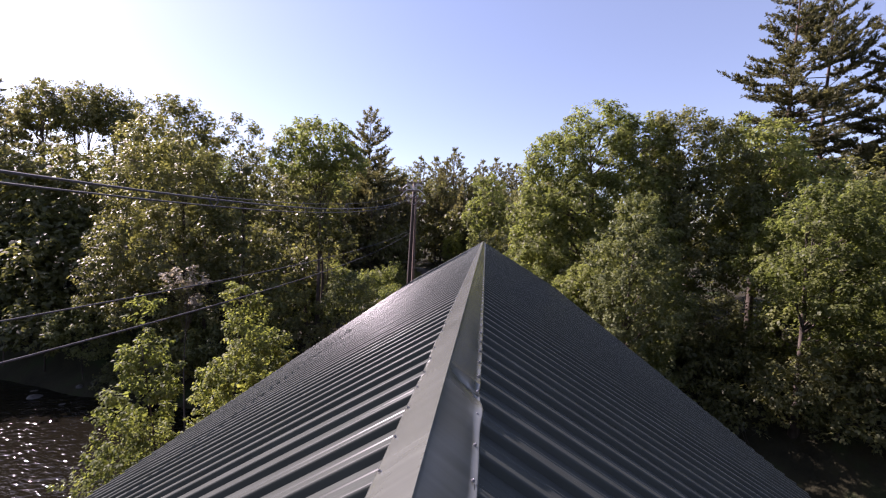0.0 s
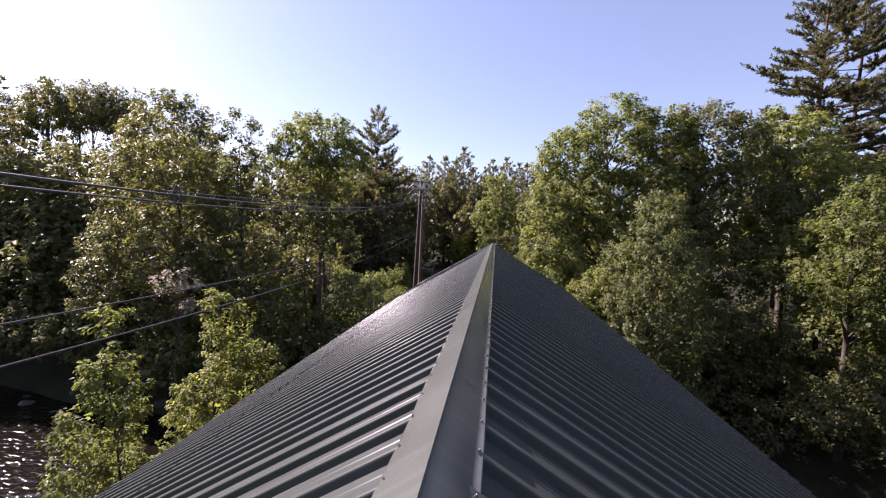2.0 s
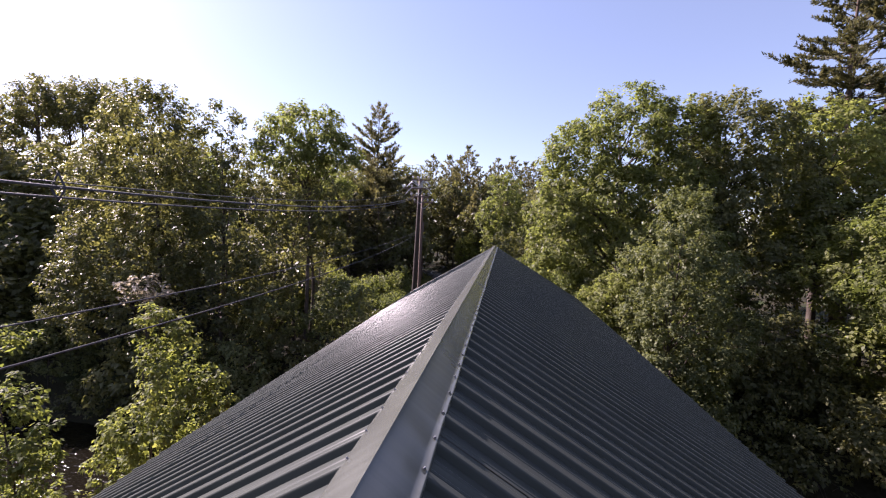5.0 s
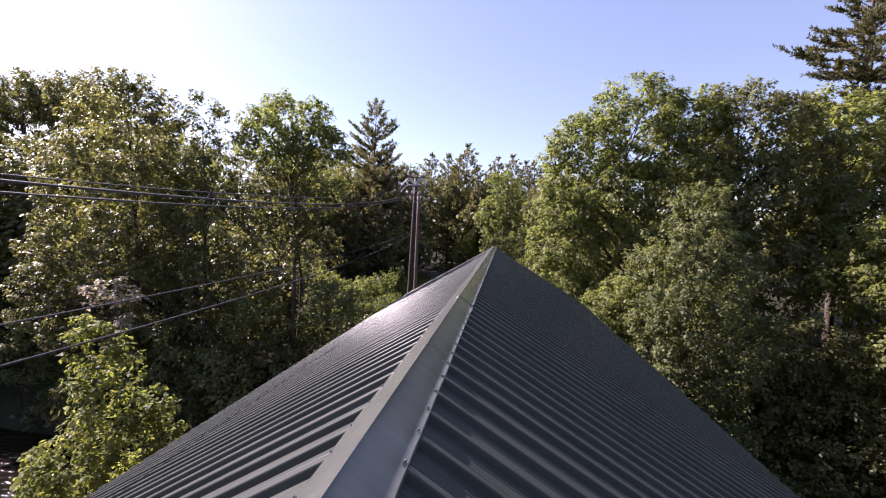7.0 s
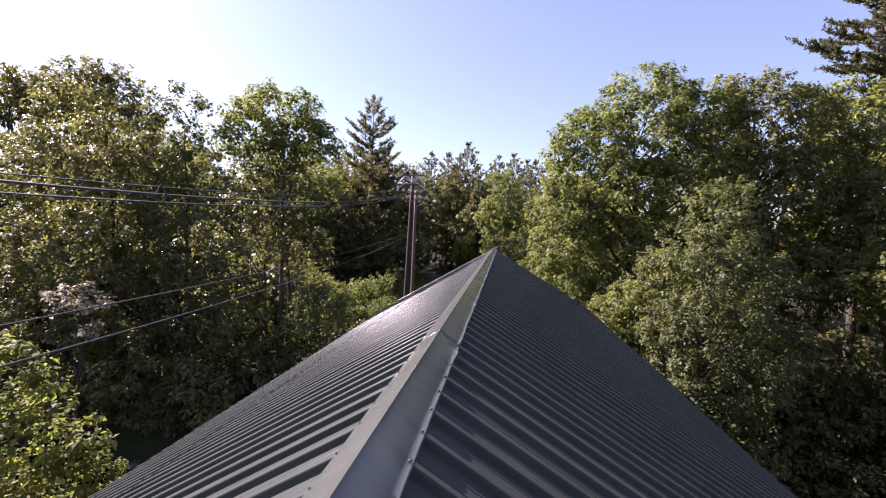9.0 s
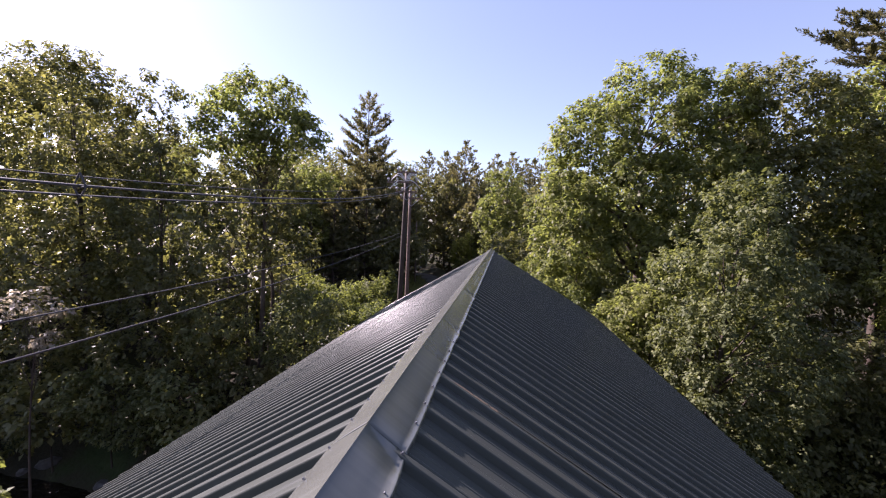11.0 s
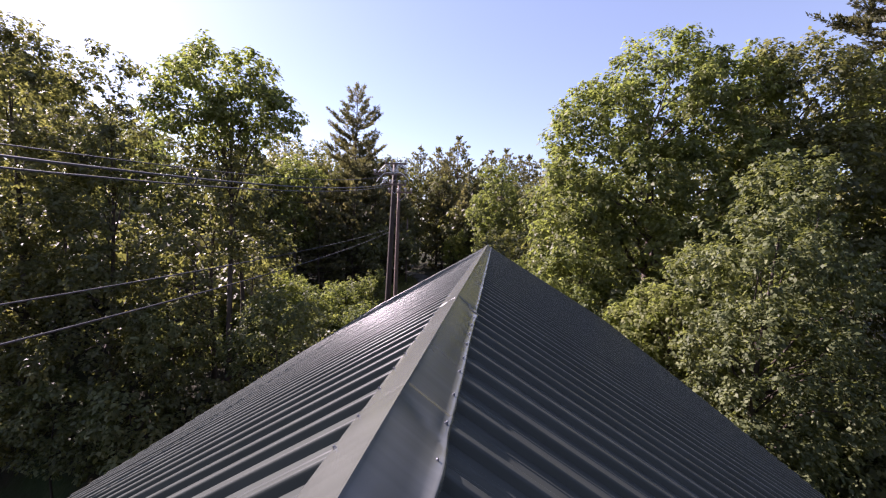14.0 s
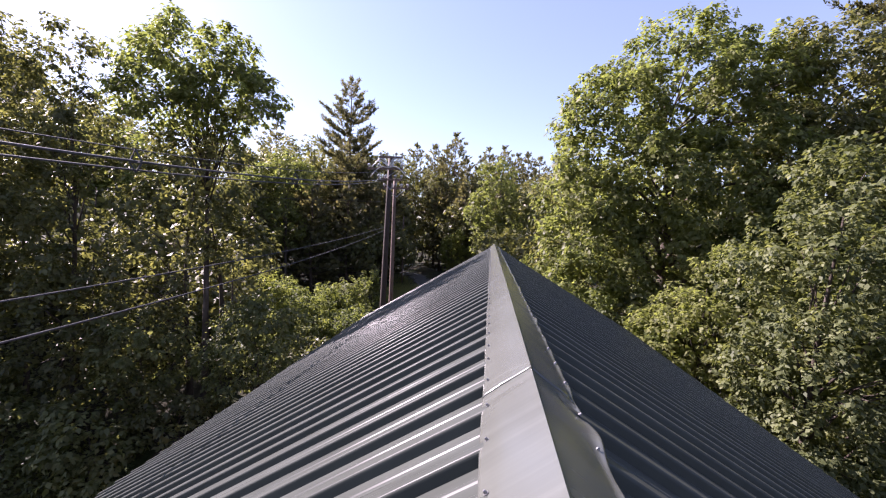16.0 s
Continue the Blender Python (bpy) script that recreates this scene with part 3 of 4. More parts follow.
broadleaf("young tree with leaves coloured pale as if sunlit below the taller woods", -16.2, 21.1,
          [(-16.8, 20.9, 4.15, 0.5, 0.5, 0.32), (-16.0, 21.0, 4.45, 0.55, 0.5, 0.34), (-15.5, 21.1, 4.1, 0.4, 0.4, 0.3), (-16.3, 20.9, 3.6, 0.5, 0.5, 0.32), (-15.7, 21.0, 3.1, 0.35, 0.35, 0.3)], 4.6, 0.06, 0.16, 0.5, 0.75, LEAF_SUN_PALE, 14, core=0.1, gaps=0.7, ragged=1.4)
broadleaf("fresh yellow-green sapling on the river bank beside the bridge", -9.4, 11.0,
          [(-9.6, 10.9, 4.55, 0.3, 0.3, 0.62), (-9.6, 10.9, 3.4, 0.5, 0.5, 0.6), (-8.8, 10.9, 2.6, 0.32, 0.32, 0.5), (-9.7, 10.8, 2.0, 0.95, 0.9, 0.8), (-9.8, 11, -0.2, 1.6, 1.5, 1.5), (-9.8, 11, -2.8, 1.8, 1.7, 1.7)], 4.9, 0.07, 0.105, 0.55, 1.1, LEAF_SPRING, 21, 14, name="sapling", lift=0.5, core=0.1, gaps=0.6, ragged=1.3, thick=0.22)
broadleaf("tall fresh-leaved sapling leaning toward the roof", -8.1, 12.9,
          [(-8.1, 12.9, 4.75, 0.26, 0.26, 0.6), (-7.45, 12.9, 4.4, 0.26, 0.26, 0.55), (-7.75, 13.0, 3.6, 0.66, 0.66, 0.65), (-6.7, 13.1, 3.0, 0.4, 0.4, 0.5), (-7.1, 13.1, 2.2, 0.95, 0.9, 0.8), (-8.0, 12.8, 1.9, 1.1, 1.05, 1.0), (-7.9, 13.0, 0.2, 1.5, 1.4, 1.4), (-8, 13, -2.4, 1.7, 1.6, 1.8)], 4.9, 0.08, 0.105, 0.55, 1.1, LEAF_SPRING, 22, 14, name="sapling", lift=0.5, core=0.1, gaps=0.55, ragged=1.3, thick=0.22)

broadleaf("huge spreading broadleaf tree towering over the roof", 8.6, 35.0,
          [(8.8, 34.4, 14.5, 3.6, 3.4, 3.2), (5.4, 33.8, 12.4, 2.5, 2.4, 2.9), (11.6, 33.8, 13.6, 2.9, 2.8, 3.0), (4.4, 33.2, 9.0, 2.2, 2.2, 2.8), (7.2, 32.8, 9.6, 2.9, 2.6, 3.0), (10.6, 32.6, 9.4, 3.0, 2.6, 3.2), (4.6, 32.4, 6.0, 2.3, 2.2, 2.6), (8.0, 32.0, 5.8, 2.8, 2.4, 2.8)], 16.6, 0.42, 0.21, 0.95, 1.45, LEAF, 31, 40, core=0.2, gaps=0.45)
broadleaf("broad green tree merging with the great crown", 14.8, 34.4,
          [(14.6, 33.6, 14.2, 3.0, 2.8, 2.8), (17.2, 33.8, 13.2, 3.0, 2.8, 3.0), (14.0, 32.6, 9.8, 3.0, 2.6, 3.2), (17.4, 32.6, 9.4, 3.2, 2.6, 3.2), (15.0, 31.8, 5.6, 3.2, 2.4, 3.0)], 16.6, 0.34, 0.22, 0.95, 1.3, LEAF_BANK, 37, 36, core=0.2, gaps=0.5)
broadleaf("maple with pale upturned leaves standing close to the roof", 8.4, 24.4,
          [(8.6, 24.2, 8.0, 1.3, 1.3, 1.6), (7.8, 24.0, 6.4, 1.7, 1.6, 1.6), (9.4, 24.0, 5.8, 1.6, 1.5, 1.7), (8.2, 23.8, 4.0, 2.0, 1.8, 1.8), (9.6, 23.8, 2.6, 1.8, 1.7, 1.9), (7.6, 23.8, 1.6, 1.6, 1.5, 1.8), (9.0, 23.6, -0.4, 1.9, 1.6, 1.9)], 9.4, 0.16, 0.128, 0.6, 1.0, LEAF_SILVER, 32, 34, lift=0.75, core=0.25, thick=0.24, gaps=0.6)
broadleaf("broadleaf tree with bright feathery branch ends", 16.4, 22.8,
          [(17.4, 22.4, 9.3, 1.4, 1.3, 0.9), (15.8, 22.2, 8.2, 1.2, 1.2, 0.7), (19.2, 22.2, 8.0, 1.8, 1.6, 1.0), (17.2, 22.0, 6.7, 1.7, 1.5, 0.8), (15.0, 22.0, 5.6, 1.5, 1.3, 0.65), (19.2, 21.6, 5.4, 2.3, 2.0, 1.1), (16.6, 21.8, 4.4, 1.8, 1.5, 0.8), (18.8, 21.6, 3.0, 2.4, 2.0, 1.0), (17.4, 22.0, 2.0, 1.2, 1.2, 0.7)], 10.6, 0.2, 0.16, 1.25, 1.3, LEAF, 33, 40, lift=1.1, core=0.25, thick=0.2, gaps=0.6)
broadleaf("dense dark shrub overhanging the shaded water", 17.8, 21.9,
          [(17.0, 21.5, 0.7, 1.6, 1.3, 1.5), (19.2, 20.9, 0.7, 1.8, 1.4, 1.6), (18.0, 20.9, -1.5, 1.9, 1.2, 1.4), (15.8, 22.3, -0.7, 1.4, 1.2, 1.6), (20.2, 20.2, -1.2, 1.8, 1.2, 1.5)], 1.6, 0.07, 0.17, 0.65, 0.9, LEAF_BANK, 39, name="shrub", category="shrub")
broadleaf("dark shrub in the shade between the trees", 14.6, 27.4,
          [(14.5, 27.0, 2.4, 1.5, 1.4, 1.6), (13.4, 27.2, 1.2, 1.6, 1.4, 1.9), (15.9, 27.0, 1.0, 1.7, 1.5, 1.9)], 3.6, 0.07, 0.17, 0.65, 0.9, LEAF_BANK, 38, name="shrub", category="shrub")
broadleaf("dense dark tree behind the great crown", 20.6, 34.0,
          [(20.4, 34, 13.4, 3.2, 3.0, 3.2), (22.8, 34, 10.8, 3.2, 3.0, 3.4), (20.5, 32.8, 7.4, 3.6, 3.0, 3.6)], 16.2, 0.3, 0.24, 1.0, 1.0, LEAF, 34)
broadleaf("sunny shrub with yellow-green leaves at the bridge end", 4.4, 30.6,
          [(3.7, 30.8, 4.6, 1.4, 1.5, 1.9), (4.9, 29.6, 3.2, 1.4, 1.5, 1.8), (5.2, 27.6, 2.2, 1.3, 1.5, 1.8), (3.4, 31.2, 2.4, 1.3, 1.3, 1.8)], 6.2, 0.08, 0.14, 0.6, 1.0, LEAF_SPRING, 35, name="shrub", category="shrub")
broadleaf("overgrown shrub hanging over the bank", 7.0, 27.4,
          [(6.6, 27.4, 3.2, 1.7, 1.6, 2.2), (8.4, 28.4, 4.4, 2.0, 2.0, 2.4), (10.4, 27.4, 3.2, 1.9, 1.8, 2.6), (7, 26, -0.4, 2, 1.6, 2.2), (9.6, 26.4, 0.2, 2.2, 1.7, 2.2)], 6.4, 0.08, 0.145, 0.6, 1.0, LEAF, 36, name="shrub", category="shrub")
broadleaf("young roadside tree with a rounded light crown", 1.0, 70.0,
          [(0.8, 70, 13.6, 2.8, 2.8, 3.6), (-1.0, 69.6, 9.8, 2.6, 2.6, 3.2), (2.8, 69.4, 9.2, 2.9, 2.8, 3.6), (0.8, 69, 5.2, 3.6, 3.0, 3.4)], 16.8, 0.2, 0.34, 1.1, 1.0, LEAF, 41)
broadleaf("yellow-green tree catching the sun behind the round crown", -20.6, 52.0,
          [(-20.0, 51.6, 12.0, 2.3, 2.3, 2.2), (-23.0, 51.8, 10.6, 2.6, 2.4, 2.8), (-21.8, 51.4, 7.4, 3.0, 2.7, 3.2)], 14.0, 0.2, 0.3, 1.0, 1.0, LEAF, 42)

for i, (x, y, w, h, m) in enumerate(((-13.6, 38.6, 2.0, 3.2, LEAF_SPRING), (-11.4, 37.4, 1.6, 2.8, LEAF_SPRING), (-10.8, 40.5, 1.6, 2.6, LEAF_SPRING), (-11.0, 42.5, 2.4, 2.9, LEAF), (-9.7, 45.5, 1.1, 3.2, LEAF), (-14.6, 35.0, 2.2, 1.8, LEAF_SPRING), (-8.6, 36.6, 1.5, 1.9, LEAF_SPRING), (-8.6, 38.6, 1.4, 1.8, LEAF_SPRING), (-10.4, 35.6, 1.5, 1.9, LEAF_SPRING), (-12.4, 35.4, 1.3, 3.6, LEAF_SPRING),
                                     (-9.8, 34.5, 1.8, 0.9, LEAF_SPRING), (-12.4, 33.2, 1.8, 1.0, LEAF), (-16.5, 41.0, 2.6, 3.4, LEAF), (-5.9, 74.0, 2.1, 6.9, LEAF_SPRING), (0.6, 62.0, 2.2, 4.0, LEAF), (-3.2, 77.0, 2.4, 5.0, LEAF), (1.5, 52.0, 2.4, 4.5, LEAF), (3.5, 44.0, 2.2, 4.6, LEAF_SPRING), (5.5, 40.0, 2.0, 4.0, LEAF))):
    g = ground_z(x, y)
    rng_c = random.Random(60 + i)
    mounds = [(x, y, g + (h - g) * 0.5, w * 0.85, w * 0.8, (h - g) * 0.42)]
    for k in range(5):
        a, q = k * 1.26 + i, rng_c.uniform(0.45, 0.9)
        mounds.append((x + math.cos(a) * w * q, y + math.sin(a) * w * q, g + (h - g) * rng_c.uniform(0.5, 0.92), w * rng_c.uniform(0.2, 0.34), w * 0.28, (h - g) * rng_c.uniform(0.16, 0.3)))
    broadleaf("sunlit leafy shrub in the clearing" if m is LEAF_SPRING else "green leafy shrub at the wood's edge", x, y,
              mounds, h * 0.9, 0.06, 0.17, 0.62, 0.85, m, 60 + i, 14, "shrubs in the clearing", name="shrub", category="shrub", lift=0.6, core=0.2, ragged=1.3, thick=0.24, gaps=0.5)


def bare_trunk(label, x, y, top, r, seed):
    rng = np.random.default_rng(seed)
    z0 = ground_z(x, y)
    t = thing("bare_tree", label, "tree", pose(x, y, z0))
    ends = np.array([(rng.uniform(-0.7, 0.7), rng.uniform(-0.7, 0.7), (top - z0) * rng.uniform(0.6, 1.02)) for _ in range(6)])
    part("trunk", wood_mesh("trunk", rng, top - z0, r, ends, BARK, limbs=6, bare=0.5), t)


bare_trunk("dark straight trunk standing clear of the leaves", -11.9, 29.4, 7.4, 0.17, 3)
bare_trunk("thin grey trunk inside the woods", -15.2, 30.6, 6.0, 0.1, 4)
bare_trunk("thin leaning trunk at the wood's edge", -11.6, 30.0, 5.6, 0.08, 5)
bare_trunk("dark trunk rising through the shaded woods", -20.6, 28.6, 9.0, 0.13, 6)
bare_trunk("slim trunk rising through the shaded woods", -22.8, 27.6, 8.0, 0.09, 7)
bare_trunk("slim trunk rising through the shaded woods", -17.9, 29.4, 8.5, 0.1, 8)

# ---- pines ----
pine("tall white pine with tiered limbs above the woods", -19.0, 66.0, 27.0, 8.2, 0.3, 5, 0.46, 17, blades=8, dense=6.0, fat=0.1, taper=0.8, droop=0.06, gap_share=0.15, twigs=2.2)
pine("great white pine with wide level limbs", 29.9, 45.0, 37.0, 8.0, 0.36, 6, 0.34, 18, "pines beyond the river", blades=7, trunk_r=0.36, dense=7.0, fat=0.14, taper=0.85, droop=0.14, gap_share=0.18, twigs=2.8)
pine("second great pine with bare lower limbs", 34.8, 47.5, 36.0, 6.8, 0.36, 7, 0.34, 18, "pines beyond the river", blades=8, trunk_r=0.36, dense=8.0, fat=0.12, taper=0.5, droop=0.12, gap_share=0.18, twigs=2.8)
pine("dark pine at the far side of the group", 40.5, 45.0, 33.0, 6.8, 0.3, 8, 0.36, 16, "pines beyond the river", blades=7, trunk_r=0.34, dense=7.0, fat=0.14, taper=0.5, droop=0.12, gap_share=0.18, twigs=2.6)
far_pine = pine("distant dark pine in the skyline", -9.0, 92.0, 22.6, 6.4, 0.3, 9, 0.6, 12, "distant pines", blades=4, dense=3.3, fat=0.2, taper=0.8, droop=0.0, gap_share=0.12, twigs=1.5)
other_pine = pine("distant narrow pine in the skyline", 2.0, 99.0, 24.6, 6.0, 0.3, 10, 0.6, 13, "distant pines", blades=4, dense=3.3, fat=0.2, taper=0.8, droop=0.0, gap_share=0.12, twigs=1.5)
shade_pine = pine("dark evergreen with limbs down to the ground in the shaded wood", -16.0, 57.0, 12.5, 3.6, 0.03, 14, 0.6, 16, "evergreens of the dark wood", blades=3, dense=2.4, fat=0.32, trunk_r=0.18, twigs=1.4)
for i, (x, y, s) in enumerate(((-19, 54.5, 0.95), (-22, 57, 1.05), (-15.2, 62.5, 1.1), (-19, 63, 1.1), (-25.5, 52, 1.0), (-14.5, 70, 1.2), (-5.0, 82, 1.1), (-22.5, 49.5, 0.85), (-29, 47, 0.95), (-4.6, 78, 1.1), (0.5, 80, 1.1), (-8.6, 82, 1.2))):
    copy_thing(shade_pine, pose(x, y, ground_z(x, y), 0, 0, 53 * i) @ Matrix.Scale(s, 4))
for i, (x, y, s) in enumerate(((-7.0, 88, 1.0), (-11.5, 94, 1.05), (-1.0, 90, 0.92), (6.5, 96, 1.0), (-14.5, 90, 0.94), (-5.4, 97, 0.95), (-2.6, 95, 0.86), (-17, 84, 0.86), (-24, 80, 0.92), (9.5, 101, 1.0), (14, 104, 1.0), (-27, 70, 0.72), (-36, 78, 0.95), (-12, 104, 1.0), (5.5, 110, 1.02), (-57, 48, 1.05), (-50, 36, 0.9), (44, 46, 1.3))):
    p = far_pine if i % 2 else other_pine
    copy_thing(p, pose(x, y, ground_z(x, y), 0, 0, 77 * i) @ Matrix.Scale(s, 4))

# ---- the woods ----


def wood_tree(label, x, y, top, w, seed, mat, leaf=0.36, cover=0.52):
    g = ground_z(x, y)
    h = top - g
    rng = np.random.default_rng(seed)
    blobs = [(x, y, g + h * 0.77, w * 0.8, w * 0.8, h * 0.22)]
    for k in range(4):
        a = k * 1.6 + seed
        blobs.append((x + math.cos(a) * w * 0.55, y + math.sin(a) * w * 0.55, g + h * (0.26 + 0.13 * k) + h * rng.uniform(-0.05, 0.05), w * 0.66, w * 0.66, h * 0.18))
    return broadleaf(label, x, y, blobs, top - 0.4, 0.2, leaf, leaf * 3.6, cover, mat, seed, 14, "trees of the wood", core=0.14, gaps=0.45)


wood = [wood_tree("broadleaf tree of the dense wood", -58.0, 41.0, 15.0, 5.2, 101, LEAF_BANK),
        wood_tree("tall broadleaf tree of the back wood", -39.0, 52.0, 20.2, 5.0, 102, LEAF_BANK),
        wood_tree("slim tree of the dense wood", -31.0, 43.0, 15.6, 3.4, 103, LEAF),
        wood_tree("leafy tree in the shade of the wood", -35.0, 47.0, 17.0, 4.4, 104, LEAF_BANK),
        wood_tree("small leafy tree on the far bank", 11.6, 30.6, 9.0, 2.6, 105, LEAF, 0.21, 0.9)]
base_h = (15 - ground_z(-58, 41), 20.2 - ground_z(-39, 52), 15.6 - ground_z(-31, 43), 17 - ground_z(-35, 47), 9 - ground_z(11.6, 30.6))


for i, (x, y, top, w) in enumerate(((-60.5, 46.5, 22.4, 2.6), (-54.6, 46.0, 24.0, 2.6), (-51.2, 47.0, 23.6, 2.4), (-48.2, 46.0, 23.8, 2.5), (-45.6, 46.8, 23.4, 2.3), (-43.2, 46.0, 21.8, 2.0))):
    broadleaf("tall dark tree with a bare trunk on the hilltop", x, y,
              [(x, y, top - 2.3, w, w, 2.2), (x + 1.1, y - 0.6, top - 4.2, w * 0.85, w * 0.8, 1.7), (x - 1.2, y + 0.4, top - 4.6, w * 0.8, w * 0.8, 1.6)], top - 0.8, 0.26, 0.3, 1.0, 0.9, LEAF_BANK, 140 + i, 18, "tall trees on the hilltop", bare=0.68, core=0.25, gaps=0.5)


def plant(places, turn):
    """Copies of the wood's trees: place, height of the top, which tree."""
    for i, (x, y, top, k) in enumerate(places):
        s = (top - ground_z(x, y)) / base_h[k]
        copy_thing(wood[k], pose(x, y, ground_z(x, y), 0, 0, turn + 61 * i) @ Matrix.Scale(s, 4))


plant([  # the far bank and the hill behind it
    (-33, 34, 7.0, 3), (-41, 32, 8.5, 0), (-47, 28.5, 8.5, 0), (-37, 36, 10.5, 3), (-28, 40.5, 13.6, 2), (-45.5, 36, 13.6, 0), (-41.3, 35.5, 14.2, 3), (-37.5, 36.5, 14.4, 0), (-50, 38, 14.4, 3), (-38, 43.6, 17.6, 3),
    (-34.5, 41, 15, 0), (-36, 42, 18.8, 1), (-54, 33, 14.6, 1), (-31, 39, 15.5, 3), (-62, 28, 19, 0), (-36, 48, 16, 3),
], 0)
plant([  # behind the clearing and along the road
    (-34, 60, 20, 1), (-29.5, 58, 16.5, 3), (-30, 50, 12.5, 0), (-23, 60, 18, 3), (-17, 75, 14.0, 3), (-20, 78, 19.5, 0), (-10, 84, 17.5, 3),
    (-30, 68, 18, 1), (-4, 88, 17, 0), (-18, 88, 21, 3), (-25, 72, 18.5, 0), (-14, 96, 20, 1), (-22.5, 65, 15.5, 3), (-34, 74, 21, 1), (-8, 98, 19, 1),
    (-27, 57, 15, 0), (-27, 90, 19, 1),
], 17)
plant([  # the bank on the other side of the road
    (28, 31, 12.5, 3), (23, 28, 10.5, 4), (38, 33, 15, 0), (27, 24.5, 10, 4), (11, 29.6, 8, 4), (18.6, 27.6, 8.5, 4), (27, 22, 8, 4), (20.5, 25.6, 9.0, 4),
    # the last five stand out of view, added to darken what the roof mirrors
    (35, 26, 12, 3), (48, 30, 15, 0), (26, 12, 13, 0), (31, 5, 15, 1), (23.5, 17, 9.5, 4), (34, 14, 16, 1), (30, 19, 12, 3),
], 34)
plant([  # unseen on the near bank behind the walk, added to darken the roof ribs
    (-30, -24, 18, 3), (-19, -22, 17, 0), (-9, -29, 19, 3), (9, -28, 18, 3), (19, -22, 17, 0), (30, -24, 18, 3), (0, -40, 20, 3),
], 68)
plant([  # the woods below the great pines
    (1, 104, 20, 1), (3, 92, 17, 0), (7, 82, 16, 3), (10, 66, 16, 0), (9, 54, 13, 3), (15, 48, 15, 0), (14, 76, 18, 1), (20, 52, 17, 1),
    (9, 44, 12.5, 2), (18, 41, 15.5, 3), (24, 36, 13.5, 0), (32, 37, 15, 1), (30, 50, 19, 1), (43, 38, 17, 1),
], 51)


def far_woods():
    """The closed edge of the woods all round, too far off to tell its trees apart."""
    rng = np.random.default_rng(77)
    n = 5200
    a = rng.uniform(0, 2 * math.pi, n)
    r = rng.uniform(112, 150, n)
    x, y = r * np.cos(a), r * np.sin(a)
    top = 15 + 3.0 * np.sin(a * 23) + 2.0 * np.sin(a * 57 + 1) + rng.normal(size=len(a)) * 1.5
    c = np.stack([x, y, rng.random(len(x)) ** 0.7 * top], axis=1)
    per = 9
    il = np.repeat(np.arange(len(c)), per)
    m = len(il)
    e = unit(rng.normal(size=(m, 3)) + np.array([0, 0, 0.3]))
    P = c[il] + e * rng.uniform(0.5, 1.9, (m, 1))
    me = quads("far_woods", leaf_quads(rng, P, unit(e + rng.normal(size=(m, 3)) * 0.4), rng.normal(size=(m, 3)), 0.95, 0.7), LEAF)
    tagged(new("far_woods", me), "distant green woods closing in the river valley", "woods", kind="stuff")


far_woods()

# undergrowth along the banks and under the wood
under = [broadleaf("low dark undergrowth bush on the bank", -20.0, 24.8, [(-20, 24.8, -1.2, 1.9, 1.5, 1.6), (-21.2, 24.6, -2, 1.4, 1.3, 1.2)], -0.2, 0.05, 0.3, 0.8, 0.75, LEAF_BANK, 201, 14, "undergrowth", name="bush", category="bush"),
         broadleaf("low pale-leaved undergrowth bush", -14.0, 25.4, [(-14, 25.4, -0.8, 1.7, 1.5, 1.7), (-13, 25.2, -2, 1.4, 1.3, 1.2)], 0.4, 0.05, 0.22, 0.7, 0.8, LEAF_SILVER, 202, 14, "undergrowth", name="bush", category="bush"),
         broadleaf("leafy undergrowth bush below the trees", -11.4, 26.6, [(-11.4, 26.6, -0.9, 1.9, 1.5, 1.7), (-12.5, 26.4, -1.8, 1.4, 1.3, 1.3)], 0.2, 0.05, 0.17, 0.6, 0.9, LEAF_BANK, 203, 12, "undergrowth", name="bush", category="bush"),
         broadleaf("pale-leaved bush below the trees", -17.0, 25.0, [(-17, 25, -0.9, 1.8, 1.5, 1.8), (-16, 25.2, -2, 1.4, 1.3, 1.2)], 0.4, 0.05, 0.16, 0.6, 0.9, LEAF_SILVER, 204, 12, "undergrowth", name="bush", category="bush")]


def thicket(places, turn):
    """Copies of the bushes: place, size, which bush."""
    for i, (x, y, s, k) in enumerate(places):
        copy_thing(under[k], pose(x, y, ground_z(x, y), 0, 0, turn + 83 * i) @ Matrix.Scale(s, 4))


thicket([  # below the trees at the bridge
    (-24, 25.6, 1.0, 2), (-13.6, 27.2, 1.0, 3), (-9, 27.6, 1.0, 3), (-8.2, 30.5, 1.0, 2), (-19.6, 26.6, 1.0, 2), (-23, 28.5, 0.9, 1), (-15, 33, 1.2, 0), (-18, 37, 1.4, 0),
    (-24, 31, 1.5, 0), (-21, 33.5, 1.5, 0),
], 0)
thicket([  # along the far bank
    (-28, 26.2, 1.1, 3), (-32, 27, 1.2, 0), (-36, 27.4, 1.3, 0), (-40, 27, 1.5, 0), (-44, 27.5, 1.6, 0), (-39, 29.5, 1.7, 0), (-48, 26.8, 1.6, 0), (-34, 29, 1.6, 0),
    (-52, 27.5, 1.8, 0), (-43, 30.5, 1.8, 0), (-30, 31, 1.6, 0), (-28, 34, 1.8, 0), (-32, 37, 2.0, 0), (-26, 37, 1.8, 0), (-36, 33, 1.7, 0), (-44, 34, 2.2, 0),
    (-40, 36, 2.2, 0),
], 29)
